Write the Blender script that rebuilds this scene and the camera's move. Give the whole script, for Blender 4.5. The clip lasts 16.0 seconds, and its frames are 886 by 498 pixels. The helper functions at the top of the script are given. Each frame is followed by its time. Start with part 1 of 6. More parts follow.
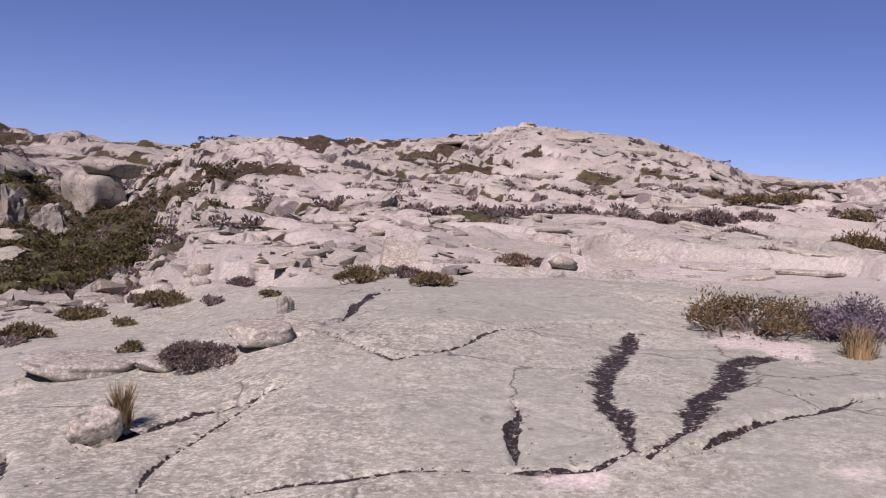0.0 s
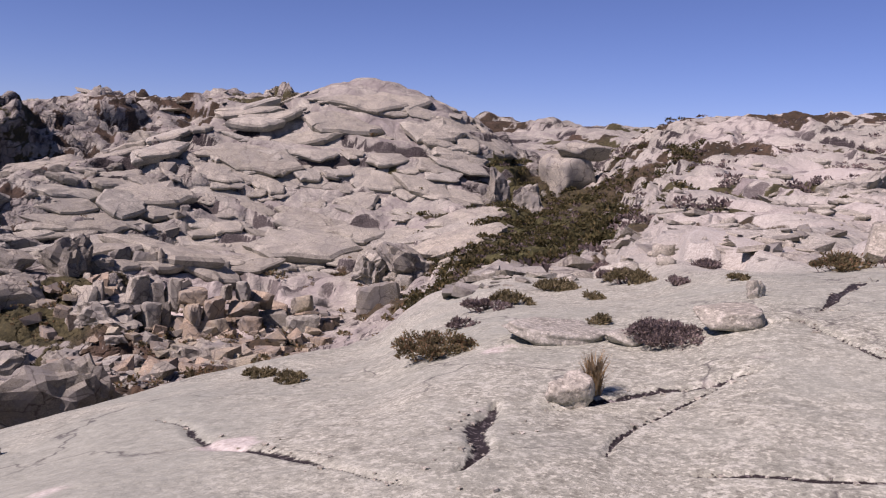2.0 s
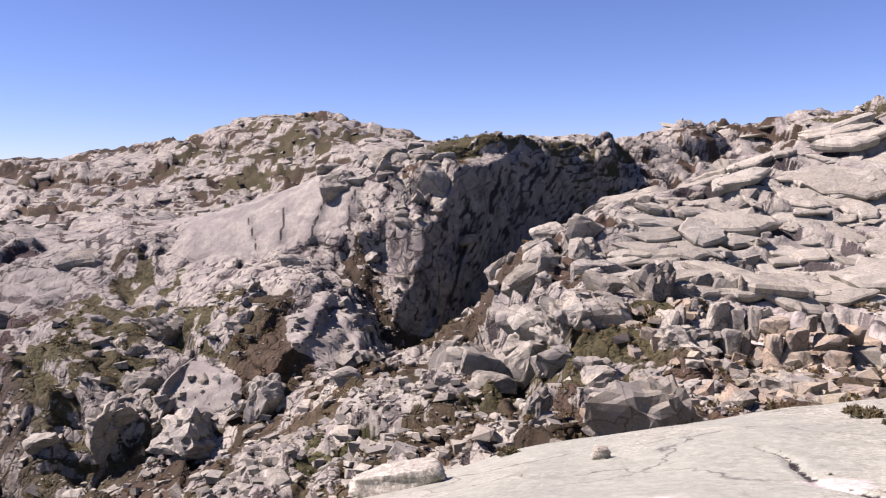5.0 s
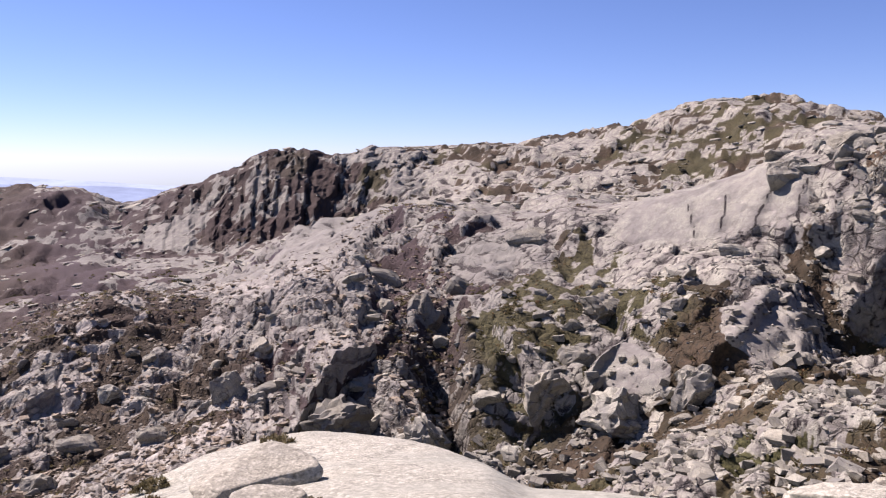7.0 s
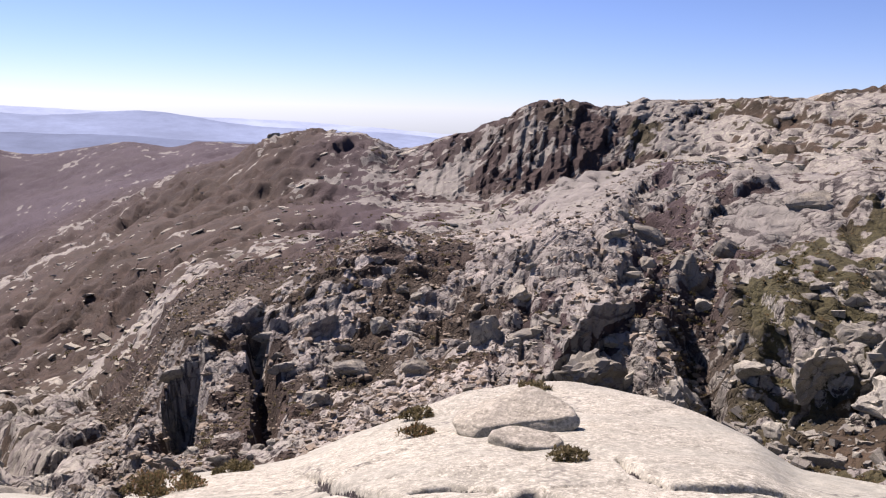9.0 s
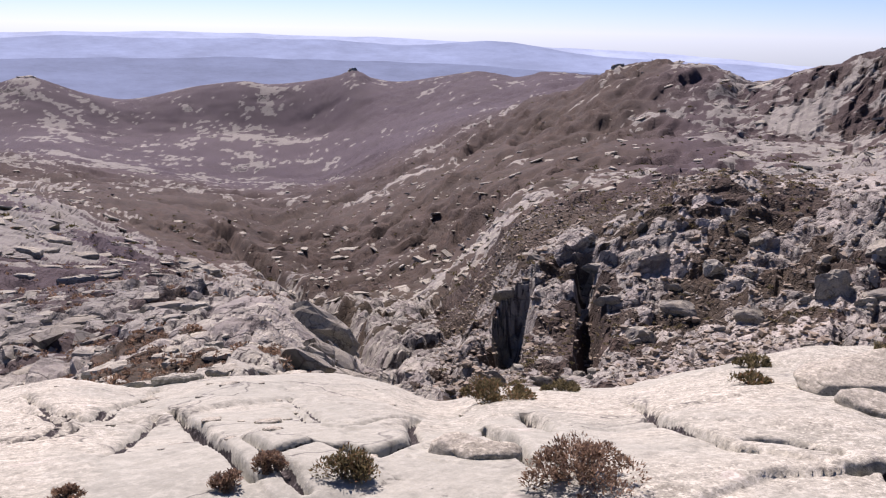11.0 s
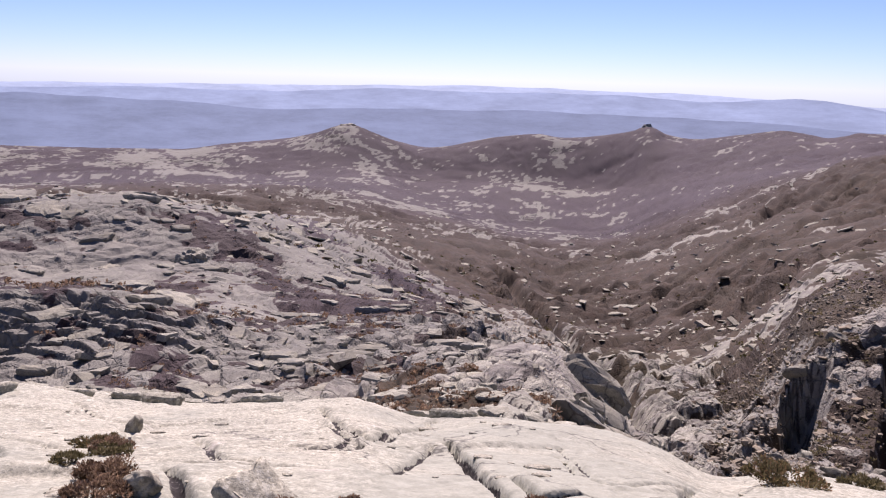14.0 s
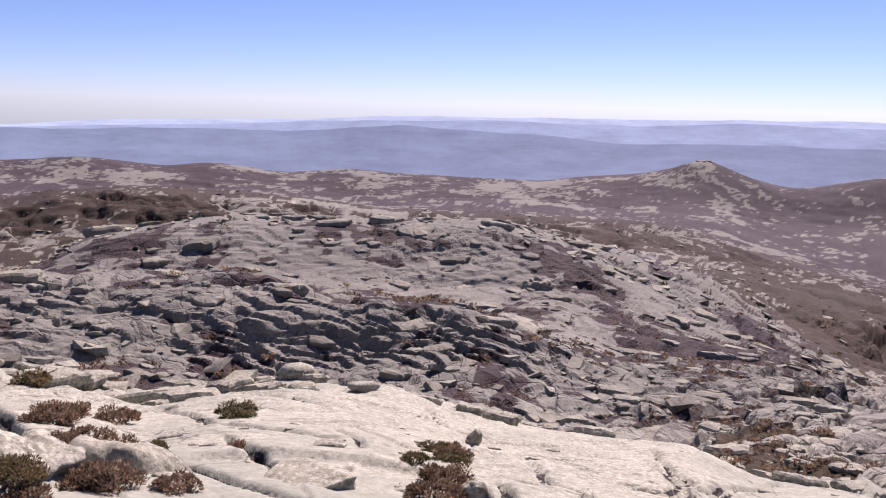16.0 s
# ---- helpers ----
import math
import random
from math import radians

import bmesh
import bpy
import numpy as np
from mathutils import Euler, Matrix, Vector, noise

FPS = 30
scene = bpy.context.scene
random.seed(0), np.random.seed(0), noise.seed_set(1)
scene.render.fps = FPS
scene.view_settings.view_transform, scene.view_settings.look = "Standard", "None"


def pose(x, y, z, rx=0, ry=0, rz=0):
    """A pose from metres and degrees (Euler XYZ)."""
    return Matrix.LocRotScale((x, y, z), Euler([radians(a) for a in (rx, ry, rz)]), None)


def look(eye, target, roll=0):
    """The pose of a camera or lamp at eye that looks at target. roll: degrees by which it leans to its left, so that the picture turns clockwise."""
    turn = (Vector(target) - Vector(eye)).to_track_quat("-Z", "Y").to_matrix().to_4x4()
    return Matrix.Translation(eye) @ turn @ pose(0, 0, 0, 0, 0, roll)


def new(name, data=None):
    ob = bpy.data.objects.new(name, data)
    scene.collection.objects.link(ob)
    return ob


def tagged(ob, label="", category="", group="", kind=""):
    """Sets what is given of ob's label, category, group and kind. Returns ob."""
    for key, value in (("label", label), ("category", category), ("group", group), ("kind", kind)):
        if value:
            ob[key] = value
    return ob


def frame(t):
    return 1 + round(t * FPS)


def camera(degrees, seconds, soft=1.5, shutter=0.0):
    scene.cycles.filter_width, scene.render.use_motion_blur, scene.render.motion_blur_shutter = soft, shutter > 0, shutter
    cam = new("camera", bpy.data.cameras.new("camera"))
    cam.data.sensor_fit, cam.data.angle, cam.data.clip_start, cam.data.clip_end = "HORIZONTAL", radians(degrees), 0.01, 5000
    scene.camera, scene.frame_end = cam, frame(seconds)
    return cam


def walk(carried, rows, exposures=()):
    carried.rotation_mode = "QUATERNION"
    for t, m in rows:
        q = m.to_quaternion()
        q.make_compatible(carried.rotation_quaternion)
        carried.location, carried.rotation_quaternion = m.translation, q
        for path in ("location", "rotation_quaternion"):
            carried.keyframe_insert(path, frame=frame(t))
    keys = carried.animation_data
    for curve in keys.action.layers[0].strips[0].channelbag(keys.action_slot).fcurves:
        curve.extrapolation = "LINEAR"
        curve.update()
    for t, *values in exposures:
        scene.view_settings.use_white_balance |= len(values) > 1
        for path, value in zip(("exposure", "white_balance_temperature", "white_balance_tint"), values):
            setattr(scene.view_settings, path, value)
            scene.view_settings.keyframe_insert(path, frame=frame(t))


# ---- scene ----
import itertools
# camera turning on the spot at the viewer's eye height
PATH = [
    (0.0, -0.025, 0.206, 1.665, 86.85, -3.23, 0.00),
    (0.5, -0.060, 0.224, 1.655, 85.71, -2.73, 6.80),
    (1.0, -0.085, 0.232, 1.646, 85.20, -2.97, 16.02),
    (1.5, -0.088, 0.196, 1.647, 84.74, -3.18, 24.50),
    (2.0, -0.090, 0.174, 1.642, 83.89, -2.84, 31.10),
    (2.5, -0.086, 0.156, 1.644, 83.41, -2.43, 37.24),
    (3.0, -0.126, 0.117, 1.639, 83.58, -1.95, 44.61),
    (3.2, -0.133, 0.103, 1.635, 83.49, -1.23, 46.90),
    (5.3, -0.184, -0.003, 1.618, 85.27, -0.60, 73.43),
    (5.5, -0.188, -0.013, 1.626, 85.38, -1.32, 76.33),
    (6.0, -0.193, -0.032, 1.649, 84.63, -1.27, 84.23),
    (6.5, -0.192, -0.020, 1.657, 84.18, -0.78, 92.18),
    (7.0, -0.193, -0.026, 1.650, 83.93, -0.29, 98.79),
    (7.5, -0.192, -0.034, 1.646, 83.91, -0.68, 105.18),
    (8.0, -0.185, -0.043, 1.644, 83.36, -0.96, 109.02),
    (8.5, -0.182, -0.072, 1.642, 82.22, -1.11, 112.60),
    (9.0, -0.181, -0.105, 1.637, 80.40, -1.45, 116.94),
    (9.5, -0.173, -0.137, 1.625, 78.22, -1.99, 122.10),
    (10.0, -0.144, -0.151, 1.615, 76.42, -1.39, 128.07),
    (10.2, -0.129, -0.152, 1.618, 75.94, -1.15, 130.51),
    (12.3, -0.085, -0.166, 1.566, 76.16, -1.92, 151.20),
    (12.5, -0.082, -0.169, 1.572, 76.31, -1.86, 152.21),
    (13.0, -0.083, -0.174, 1.568, 76.62, -1.82, 154.58),
    (13.5, -0.077, -0.185, 1.567, 77.22, -1.61, 157.36),
    (14.0, -0.062, -0.179, 1.571, 78.44, -1.61, 159.64),
    (14.5, -0.050, -0.179, 1.574, 78.62, -1.80, 164.12),
    (15.0, -0.041, -0.166, 1.580, 79.15, -1.59, 169.38),
    (15.5, -0.045, -0.141, 1.584, 79.76, -1.59, 177.47),
    (16.0, -0.054, -0.118, 1.593, 80.12, -1.54, -176.56),
]
EYE = 1.62
cam = camera(56.0, 16.0, soft=1.15, shutter=0.12)
walk(cam, [(t, pose(x, y, z, rx, ry, rz)) for t, x, y, z, rx, ry, rz in PATH],
     exposures=[(0.0, 0.28, 6330, 41), (3.0, 0.58, 6280, 37), (5.5, 1.09, 6310, 32), (8.0, 0.95, 6390, 28.5), (9.0, 0.93, 6470, 28), (10.0, 0.79, 6270, 30.5), (13.0, 0.79, 6290, 30.5), (16.0, 0.74, 6380, 32)])

# ---- sky and sun ----
SUN_YAW, SUN_EL = 158.0, 47.0
world = bpy.data.worlds.new("sky")
scene.world = world
world.use_nodes = True
wn, wl = world.node_tree.nodes, world.node_tree.links
sky = wn.new("ShaderNodeTexSky")
sky.sky_type = "NISHITA"
sky.sun_disc = False
sky.sun_elevation = radians(SUN_EL)
sky.sun_rotation = radians(-SUN_YAW)
sky.altitude, sky.air_density, sky.dust_density, sky.ozone_density = 2500, 0.9, 0.3, 5.0
wn["Background"].inputs["Strength"].default_value = 0.062
hue = wn.new("ShaderNodeMix")
hue.data_type, hue.blend_type = "RGBA", "MULTIPLY"
hue.inputs[0].default_value = 1.0
hue.inputs[7].default_value = (0.962, 0.962, 1.072, 1)
wl.new(sky.outputs[0], hue.inputs[6])
wl.new(hue.outputs[2], wn["Background"].inputs["Color"])
sun = new("sun", bpy.data.lights.new("sun", "SUN"))
sun.data.energy, sun.data.angle, sun.data.color = 5.0, radians(0.53), (1.0, 0.93, 0.84)
sx, sy = -math.sin(radians(SUN_YAW)), math.cos(radians(SUN_YAW))
sun.matrix_world = look((sx * 100, sy * 100, 100 * math.tan(radians(SUN_EL))), (0, 0, 0))


# ---- materials ----
def nodes(name, rough=0.9):
    m = bpy.data.materials.new(name)
    m.use_nodes = True
    n, l = m.node_tree.nodes, m.node_tree.links
    b = n["Principled BSDF"]
    b.inputs["Roughness"].default_value = rough
    b.inputs["Specular IOR Level"].default_value = 0.2
    return m, n, l, b


def tex_noise(n, l, co, scale, detail=5.0, rough=0.6):
    t = n.new("ShaderNodeTexNoise")
    t.inputs["Scale"].default_value, t.inputs["Detail"].default_value = scale, detail
    t.inputs["Roughness"].default_value = rough
    l.new(co, t.inputs["Vector"])
    return t.outputs["Fac"]


def ramp(n, l, fac, *stops):
    r = n.new("ShaderNodeValToRGB")
    e = r.color_ramp.elements
    while len(e) < len(stops):
        e.new(0.5)
    for k, (p, c) in enumerate(stops):
        e[k].position = p
        e[k].color = (*c, 1) if len(c) == 3 else c
    l.new(fac, r.inputs["Fac"])
    return r.outputs["Color"]


def mix(n, l, fac, a, b, blend="MIX"):
    m = n.new("ShaderNodeMix")
    m.data_type, m.blend_type = "RGBA", blend
    for sock, v in ((m.inputs[0], fac), (m.inputs[6], a), (m.inputs[7], b)):
        if hasattr(v, "is_output"):
            l.new(v, sock)
        elif sock == m.inputs[0]:
            sock.default_value = v
        else:
            sock.default_value = (*v, 1)
    return m.outputs[2]


def bump(n, l, b, *layers):
    last = None
    for h, strength, dist in layers:
        u = n.new("ShaderNodeBump")
        u.inputs["Strength"].default_value, u.inputs["Distance"].default_value = strength, dist
        l.new(h, u.inputs["Height"])
        if last:
            l.new(last, u.inputs["Normal"])
        last = u.outputs["Normal"]
    l.new(last, b.inputs["Normal"])


def math_node(n, l, op, a, b):
    m = n.new("ShaderNodeMath")
    m.operation = op
    for sock, v in zip(m.inputs, (a, b)):
        if hasattr(v, "is_output"):
            l.new(v, sock)
        else:
            sock.default_value = v
    return m.outputs[0]


def granite(n, l, co, fine=1.0):
    """Pale grey granite: broad weathering, blotches of lichen, crystal speckle."""
    broad = tex_noise(n, l, co, 0.06, 4)
    mid = tex_noise(n, l, co, 0.8, 7, 0.68)
    small = tex_noise(n, l, co, 8.0 * fine, 5, 0.72)
    speck = tex_noise(n, l, co, 60.0 * fine, 3, 0.75)
    base = ramp(n, l, broad, (0.36, (0.296, 0.296, 0.268)), (0.5, (0.338, 0.332, 0.3)), (0.64, (0.372, 0.36, 0.32)))
    c = mix(n, l, ramp(n, l, mid, (0.44, (0, 0, 0)), (0.62, (0.75, 0.75, 0.75))), base, (0.224, 0.224, 0.2))
    c = mix(n, l, ramp(n, l, small, (0.54, (0, 0, 0)), (0.60, (0.5, 0.5, 0.5))), c, (0.528, 0.52, 0.496))
    c = mix(n, l, ramp(n, l, small, (0.36, (0.7, 0.7, 0.7)), (0.46, (0, 0, 0))), c, (0.136, 0.128, 0.112))
    c = mix(n, l, ramp(n, l, speck, (0.38, (0.6, 0.6, 0.6)), (0.48, (0, 0, 0))), c, (0.104, 0.1, 0.096))
    fleck = tex_noise(n, l, co, 24.0 * fine, 4, 0.7)
    c = mix(n, l, ramp(n, l, fleck, (0.54, (0, 0, 0)), (0.60, (0.7, 0.7, 0.7))), c, (0.54, 0.53, 0.49))
    c = mix(n, l, ramp(n, l, fleck, (0.36, (0.65, 0.65, 0.65)), (0.43, (0, 0, 0))), c, (0.11, 0.108, 0.095))
    c = mix(n, l, 1.0, c, (1.0, 0.98, 0.85), "MULTIPLY")
    return c, mid, small, fleck


def cracks(n, l, co, scale, width):
    """Wandering joint lines, 1 on the line."""
    warp = n.new("ShaderNodeTexNoise")
    warp.inputs["Scale"].default_value, warp.inputs["Detail"].default_value = scale * 1.6, 5
    l.new(co, warp.inputs["Vector"])
    add = n.new("ShaderNodeVectorMath")
    add.operation = "MULTIPLY_ADD"
    l.new(warp.outputs["Color"], add.inputs[0])
    add.inputs[1].default_value = (0.9 / scale,) * 3
    l.new(co, add.inputs[2])
    v = n.new("ShaderNodeTexVoronoi")
    v.feature = "DISTANCE_TO_EDGE"
    v.inputs["Scale"].default_value = scale
    l.new(add.outputs[0], v.inputs["Vector"])
    return ramp(n, l, v.outputs["Distance"], (0.0, (1, 1, 1)), (width, (0, 0, 0)))


def ground_material():
    m, n, l, b = nodes("mountain_ground", 0.92)
    co = n.new("ShaderNodeTexCoord").outputs["Object"]
    rock, mid, small, speck = granite(n, l, co)
    at = n.new("ShaderNodeAttribute")
    at.attribute_name = "cover"
    sep = n.new("ShaderNodeSeparateColor")
    l.new(at.outputs["Color"], sep.inputs[0])
    at2 = n.new("ShaderNodeAttribute")
    at2.attribute_name = "stone"
    sep2 = n.new("ShaderNodeSeparateColor")
    l.new(at2.outputs["Color"], sep2.inputs[0])
    worn = sep2.outputs[1]
    wild = math_node(n, l, "SUBTRACT", 1.0, worn)
    # grey lichen on the stone away from the trodden slabs
    lich = tex_noise(n, l, co, 0.30, 8, 0.75)
    grey = mix(n, l, mid, (0.122, 0.110, 0.097), (0.246, 0.224, 0.199))
    lm = ramp(n, l, lich, (0.42, (0, 0, 0)), (0.58, (0.9, 0.9, 0.9)))
    rock = mix(n, l, math_node(n, l, "MULTIPLY", lm, wild), rock, grey)
    veil = tex_noise(n, l, co, 0.13, 5, 0.7)
    veil = math_node(n, l, "MULTIPLY", ramp(n, l, veil, (0.44, (0, 0, 0)), (0.56, (0.8, 0.8, 0.8))), worn)
    rock = mix(n, l, veil, rock, mix(n, l, small, (0.17, 0.175, 0.138), (0.36, 0.36, 0.295)))
    rock = mix(n, l, at.outputs["Alpha"], rock, mix(n, l, 1.0, rock, (0.955, 1.0, 0.97), "MULTIPLY"))
    # dark water streaks down the steep bare slabs
    stretch = n.new("ShaderNodeMapping")
    stretch.inputs["Scale"].default_value = (0.55, 0.55, 0.05)
    l.new(co, stretch.inputs["Vector"])
    streak = ramp(n, l, tex_noise(n, l, stretch.outputs[0], 1.0, 5, 0.65), (0.48, (0, 0, 0)), (0.62, (0.4, 0.4, 0.4)))
    rock = mix(n, l, math_node(n, l, "MULTIPLY", math_node(n, l, "MULTIPLY", streak, wild), sep2.outputs[2]), rock, (0.115, 0.11, 0.10))
    # joints of the broken ground
    c1, c2 = cracks(n, l, co, 0.42, 0.06), cracks(n, l, co, 0.11, 0.035)
    both = math_node(n, l, "MAXIMUM", math_node(n, l, "MULTIPLY", math_node(n, l, "MAXIMUM", c1, c2), math_node(n, l, "SUBTRACT", 1.0, math_node(n, l, "MULTIPLY", sep2.outputs[2], 0.6))), 0.0)
    open_joint = math_node(n, l, "MULTIPLY", math_node(n, l, "MULTIPLY", both, wild), ramp(n, l, lich, (0.40, (0.1, 0.1, 0.1)), (0.58, (0.8, 0.8, 0.8))))
    rock = mix(n, l, open_joint, rock, (0.055, 0.048, 0.04))
    # hairline cracks of the trodden slabs
    hair = math_node(n, l, "MULTIPLY", cracks(n, l, co, 0.5, 0.012), ramp(n, l, tex_noise(n, l, co, 0.4, 3), (0.46, (0, 0, 0)), (0.54, (0.85, 0.85, 0.85))))
    rock = mix(n, l, math_node(n, l, "MULTIPLY", hair, worn), rock, (0.06, 0.055, 0.05))
    # far hills: haze put into the granite's colour; nearer slopes take the tone too
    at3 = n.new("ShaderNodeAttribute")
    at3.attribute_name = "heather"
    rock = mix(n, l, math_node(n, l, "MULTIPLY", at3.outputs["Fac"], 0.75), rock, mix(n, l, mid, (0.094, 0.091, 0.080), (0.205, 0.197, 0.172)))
    # dark seams, and the shade painted under the ledges
    seam_and_shade = n.new("ShaderNodeMath")
    seam_and_shade.operation = "MULTIPLY_ADD"
    l.new(math_node(n, l, "ADD", math_node(n, l, "MULTIPLY", small, 0.45), math_node(n, l, "MULTIPLY", speck, 0.55)), seam_and_shade.inputs[0])
    seam_and_shade.inputs[1].default_value = -1.0
    l.new(sep.outputs[1], seam_and_shade.inputs[2])
    seam_and_shade = ramp(n, l, seam_and_shade.outputs[0], (0.0, (0, 0, 0)), (0.14, (1, 1, 1)))
    c = mix(n, l, seam_and_shade, rock, mix(n, l, ramp(n, l, speck, (0.52, (0, 0, 0)), (0.62, (0.3, 0.3, 0.3)), (0.70, (1, 1, 1))), (0.020, 0.016, 0.015), (0.30, 0.27, 0.25)))
    # pink fresh stone
    c = mix(n, l, sep2.outputs[0], c, mix(n, l, ramp(n, l, speck, (0.4, (0, 0, 0)), (0.6, (1, 1, 1))), (0.40, 0.352, 0.30), (0.59, 0.545, 0.475)))
    # heath: dry brown to olive
    v1 = tex_noise(n, l, co, 0.10, 8, 0.72)
    v2 = tex_noise(n, l, co, 2.0, 6, 0.8)
    heath = ramp(n, l, v1, (0.38, (0.032, 0.024, 0.013)), (0.5, (0.058, 0.041, 0.024)), (0.62, (0.085, 0.057, 0.036)))
    heath = mix(n, l, ramp(n, l, v2, (0.40, (0.85, 0.85, 0.85)), (0.54, (0, 0, 0))), heath, (0.028, 0.024, 0.016))
    green = mix(n, l, ramp(n, l, v2, (0.38, (0, 0, 0)), (0.62, (1, 1, 1))), (0.022, 0.024, 0.009), (0.09, 0.085, 0.034))
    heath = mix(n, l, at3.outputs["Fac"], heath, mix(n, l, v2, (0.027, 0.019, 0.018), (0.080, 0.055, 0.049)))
    # blue-purple distance haze mixed into the far heath's base colour
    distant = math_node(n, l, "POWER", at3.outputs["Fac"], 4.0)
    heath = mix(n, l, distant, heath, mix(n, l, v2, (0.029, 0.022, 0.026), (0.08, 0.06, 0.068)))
    heath = mix(n, l, sep.outputs[2], heath, green)
    v3 = tex_noise(n, l, co, 0.22, 7, 0.7)
    edge = math_node(n, l, "ADD", sep.outputs[0], math_node(n, l, "MULTIPLY", math_node(n, l, "SUBTRACT", v2, 0.5), 1.4))
    edge = math_node(n, l, "ADD", edge, math_node(n, l, "MULTIPLY", math_node(n, l, "SUBTRACT", v3, 0.5), math_node(n, l, "MULTIPLY", at3.outputs["Fac"], 2.2)))
    edge = ramp(n, l, edge, (0.40, (0, 0, 0)), (0.55, (1, 1, 1)))
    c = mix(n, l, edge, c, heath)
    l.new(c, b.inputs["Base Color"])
    height = math_node(n, l, "SUBTRACT", mid, math_node(n, l, "MULTIPLY", both, 0.5))
    big = n.new("ShaderNodeBump")
    big.inputs["Distance"].default_value = 0.45
    bare = math_node(n, l, "SUBTRACT", 1.0, math_node(n, l, "MULTIPLY", sep2.outputs[2], 0.6))
    l.new(math_node(n, l, "ADD", math_node(n, l, "MULTIPLY", math_node(n, l, "MULTIPLY", wild, bare), 0.75), 0.12), big.inputs["Strength"])
    l.new(height, big.inputs["Height"])
    fine = n.new("ShaderNodeBump")
    fine.inputs["Distance"].default_value, fine.inputs["Strength"].default_value = 0.02, 0.6
    l.new(small, fine.inputs["Height"])
    l.new(big.outputs[0], fine.inputs["Normal"])
    l.new(fine.outputs[0], b.inputs["Normal"])
    return m


GROUND = ground_material()


# ---- the mountain: crest, hollow and slope lines around the viewer ----
# every line: height angles in degrees and distances in metres by bearing (counted to the left from the first view)
def bearing_curve(knots):
    """A smooth closed curve through (bearing, value) knots."""
    a = np.array([k[0] for k in knots], float)
    v = np.array([k[1] for k in knots], float)
    a = np.concatenate([a[-3:] - 360, a, a[:3] + 360])
    v = np.concatenate([v[-3:], v, v[:3]])
    h = np.diff(a)
    s = np.diff(v) / h
    d = np.zeros_like(v)
    same = s[:-1] * s[1:] > 0
    w1, w2 = 2 * h[1:] + h[:-1], h[1:] + 2 * h[:-1]
    with np.errstate(divide="ignore", invalid="ignore"):
        d[1:-1] = np.where(same, (w1 + w2) / (w1 / s[:-1] + w2 / s[1:]), 0)

    def at(q):
        q = np.asarray(q, float)
        i = np.clip(np.searchsorted(a, q) - 1, 0, len(a) - 2)
        t = (q - a[i]) / h[i]
        return ((1 + 2 * t) * (1 - t) ** 2 * v[i] + t * (1 - t) ** 2 * h[i] * d[i]
                + t * t * (3 - 2 * t) * v[i + 1] + t * t * (t - 1) * h[i] * d[i + 1])
    return at


FOOT_EL = [(-30, -19), (0, -20.5), (30, -22.5), (60, -25), (90, -27.5), (120, -30), (150, -31), (180, -29), (215, -26), (260, -22), (300, -19)]
FOOT_R = [(-30, 4), (90, 4), (200, 4), (280, 4)]
RIM_EL = [(-30, -4.5), (-15, -5.0), (0, -5.8), (8, -7.6), (15, -7.8), (20, -6.9), (24.9, -6.8), (30.9, -8.8), (35.7, -12.5), (41, -14), (47, -15.0), (53, -16.1), (59, -17.2),
          (64, -17.9), (69, -19.3), (79, -21.1), (92, -21.4), (96, -19.9), (102, -18.6), (108, -18), (114, -18.6), (117.3, -19.6), (122, -21.4), (128, -23.2), (134.5, -23.3),
          (140, -24.6), (144, -23.7), (150, -23), (155, -22.9), (160, -23.2), (166, -22.2), (174, -22), (181, -21.2), (189, -19.5), (196, -19), (202, -19), (209, -17.1), (212, -16.4), (240, -12), (290, -6)]
RIM_R = [(-30, 14), (-15, 13), (0, 11), (8, 9.5), (15, 12), (20, 17), (24.9, 20), (31, 18), (36, 14), (41, 12), (47, 11), (59, 10), (69, 9.5), (80, 8.5), (92, 8.5), (102, 11),
         (108, 12), (114, 11.5), (122, 10), (134, 9.5), (140, 9.5), (150, 10.5), (160, 11), (174, 11), (181, 12), (196, 14), (212, 16), (240, 16), (290, 14)]
FALL_EL = [(-30, -2.2), (0, -3), (10, -4), (15, -4), (18, -4.8), (21, -6.5), (25, -7.5), (31, -9.6), (36, -13.3), (41, -14.8), (47, -16), (53, -17.4), (59, -18.5), (64, -19.5), (69, -21),
           (80, -23), (92, -24), (102, -22), (108, -21), (114, -21.5), (122, -23.5), (130, -25), (140, -25.5), (145, -25), (150, -24.3), (160, -24), (174, -22.8), (190, -20.5), (200, -20),
           (212, -17.5), (240, -12), (290, -5)]
FALL_R = [(-30, 24), (0, 22), (15, 25), (20, 34), (25, 42), (31, 45), (41, 40), (53, 36), (64, 38), (80, 42), (92, 48), (108, 58), (130, 60), (140, 55), (145, 40), (150, 25), (160, 20), (180, 20), (212, 24), (270, 24)]
BANK_EL = [(-30, -0.6), (-15, -0.5), (0, -1), (10, -1.2), (15, -1.2), (18, -2.5), (21, -4.3), (24, -5.6), (27, -5.6), (31, -8), (36, -10.5), (41, -11.5), (47, -12), (53, -12.5), (59, -13),
           (64, -14), (68, -15), (73, -14.5), (80, -15.5), (88, -18), (95, -18.5), (102, -18.5), (108, -17.5), (114, -17.5), (122, -19), (130, -20), (137, -20.5), (140, -21.5), (145, -22),
           (148, -19.6), (153, -18), (159, -19), (165, -19.8), (174, -19.3), (182, -18), (190, -18.3), (200, -17.8), (212, -15.6), (240, -10), (290, -2)]
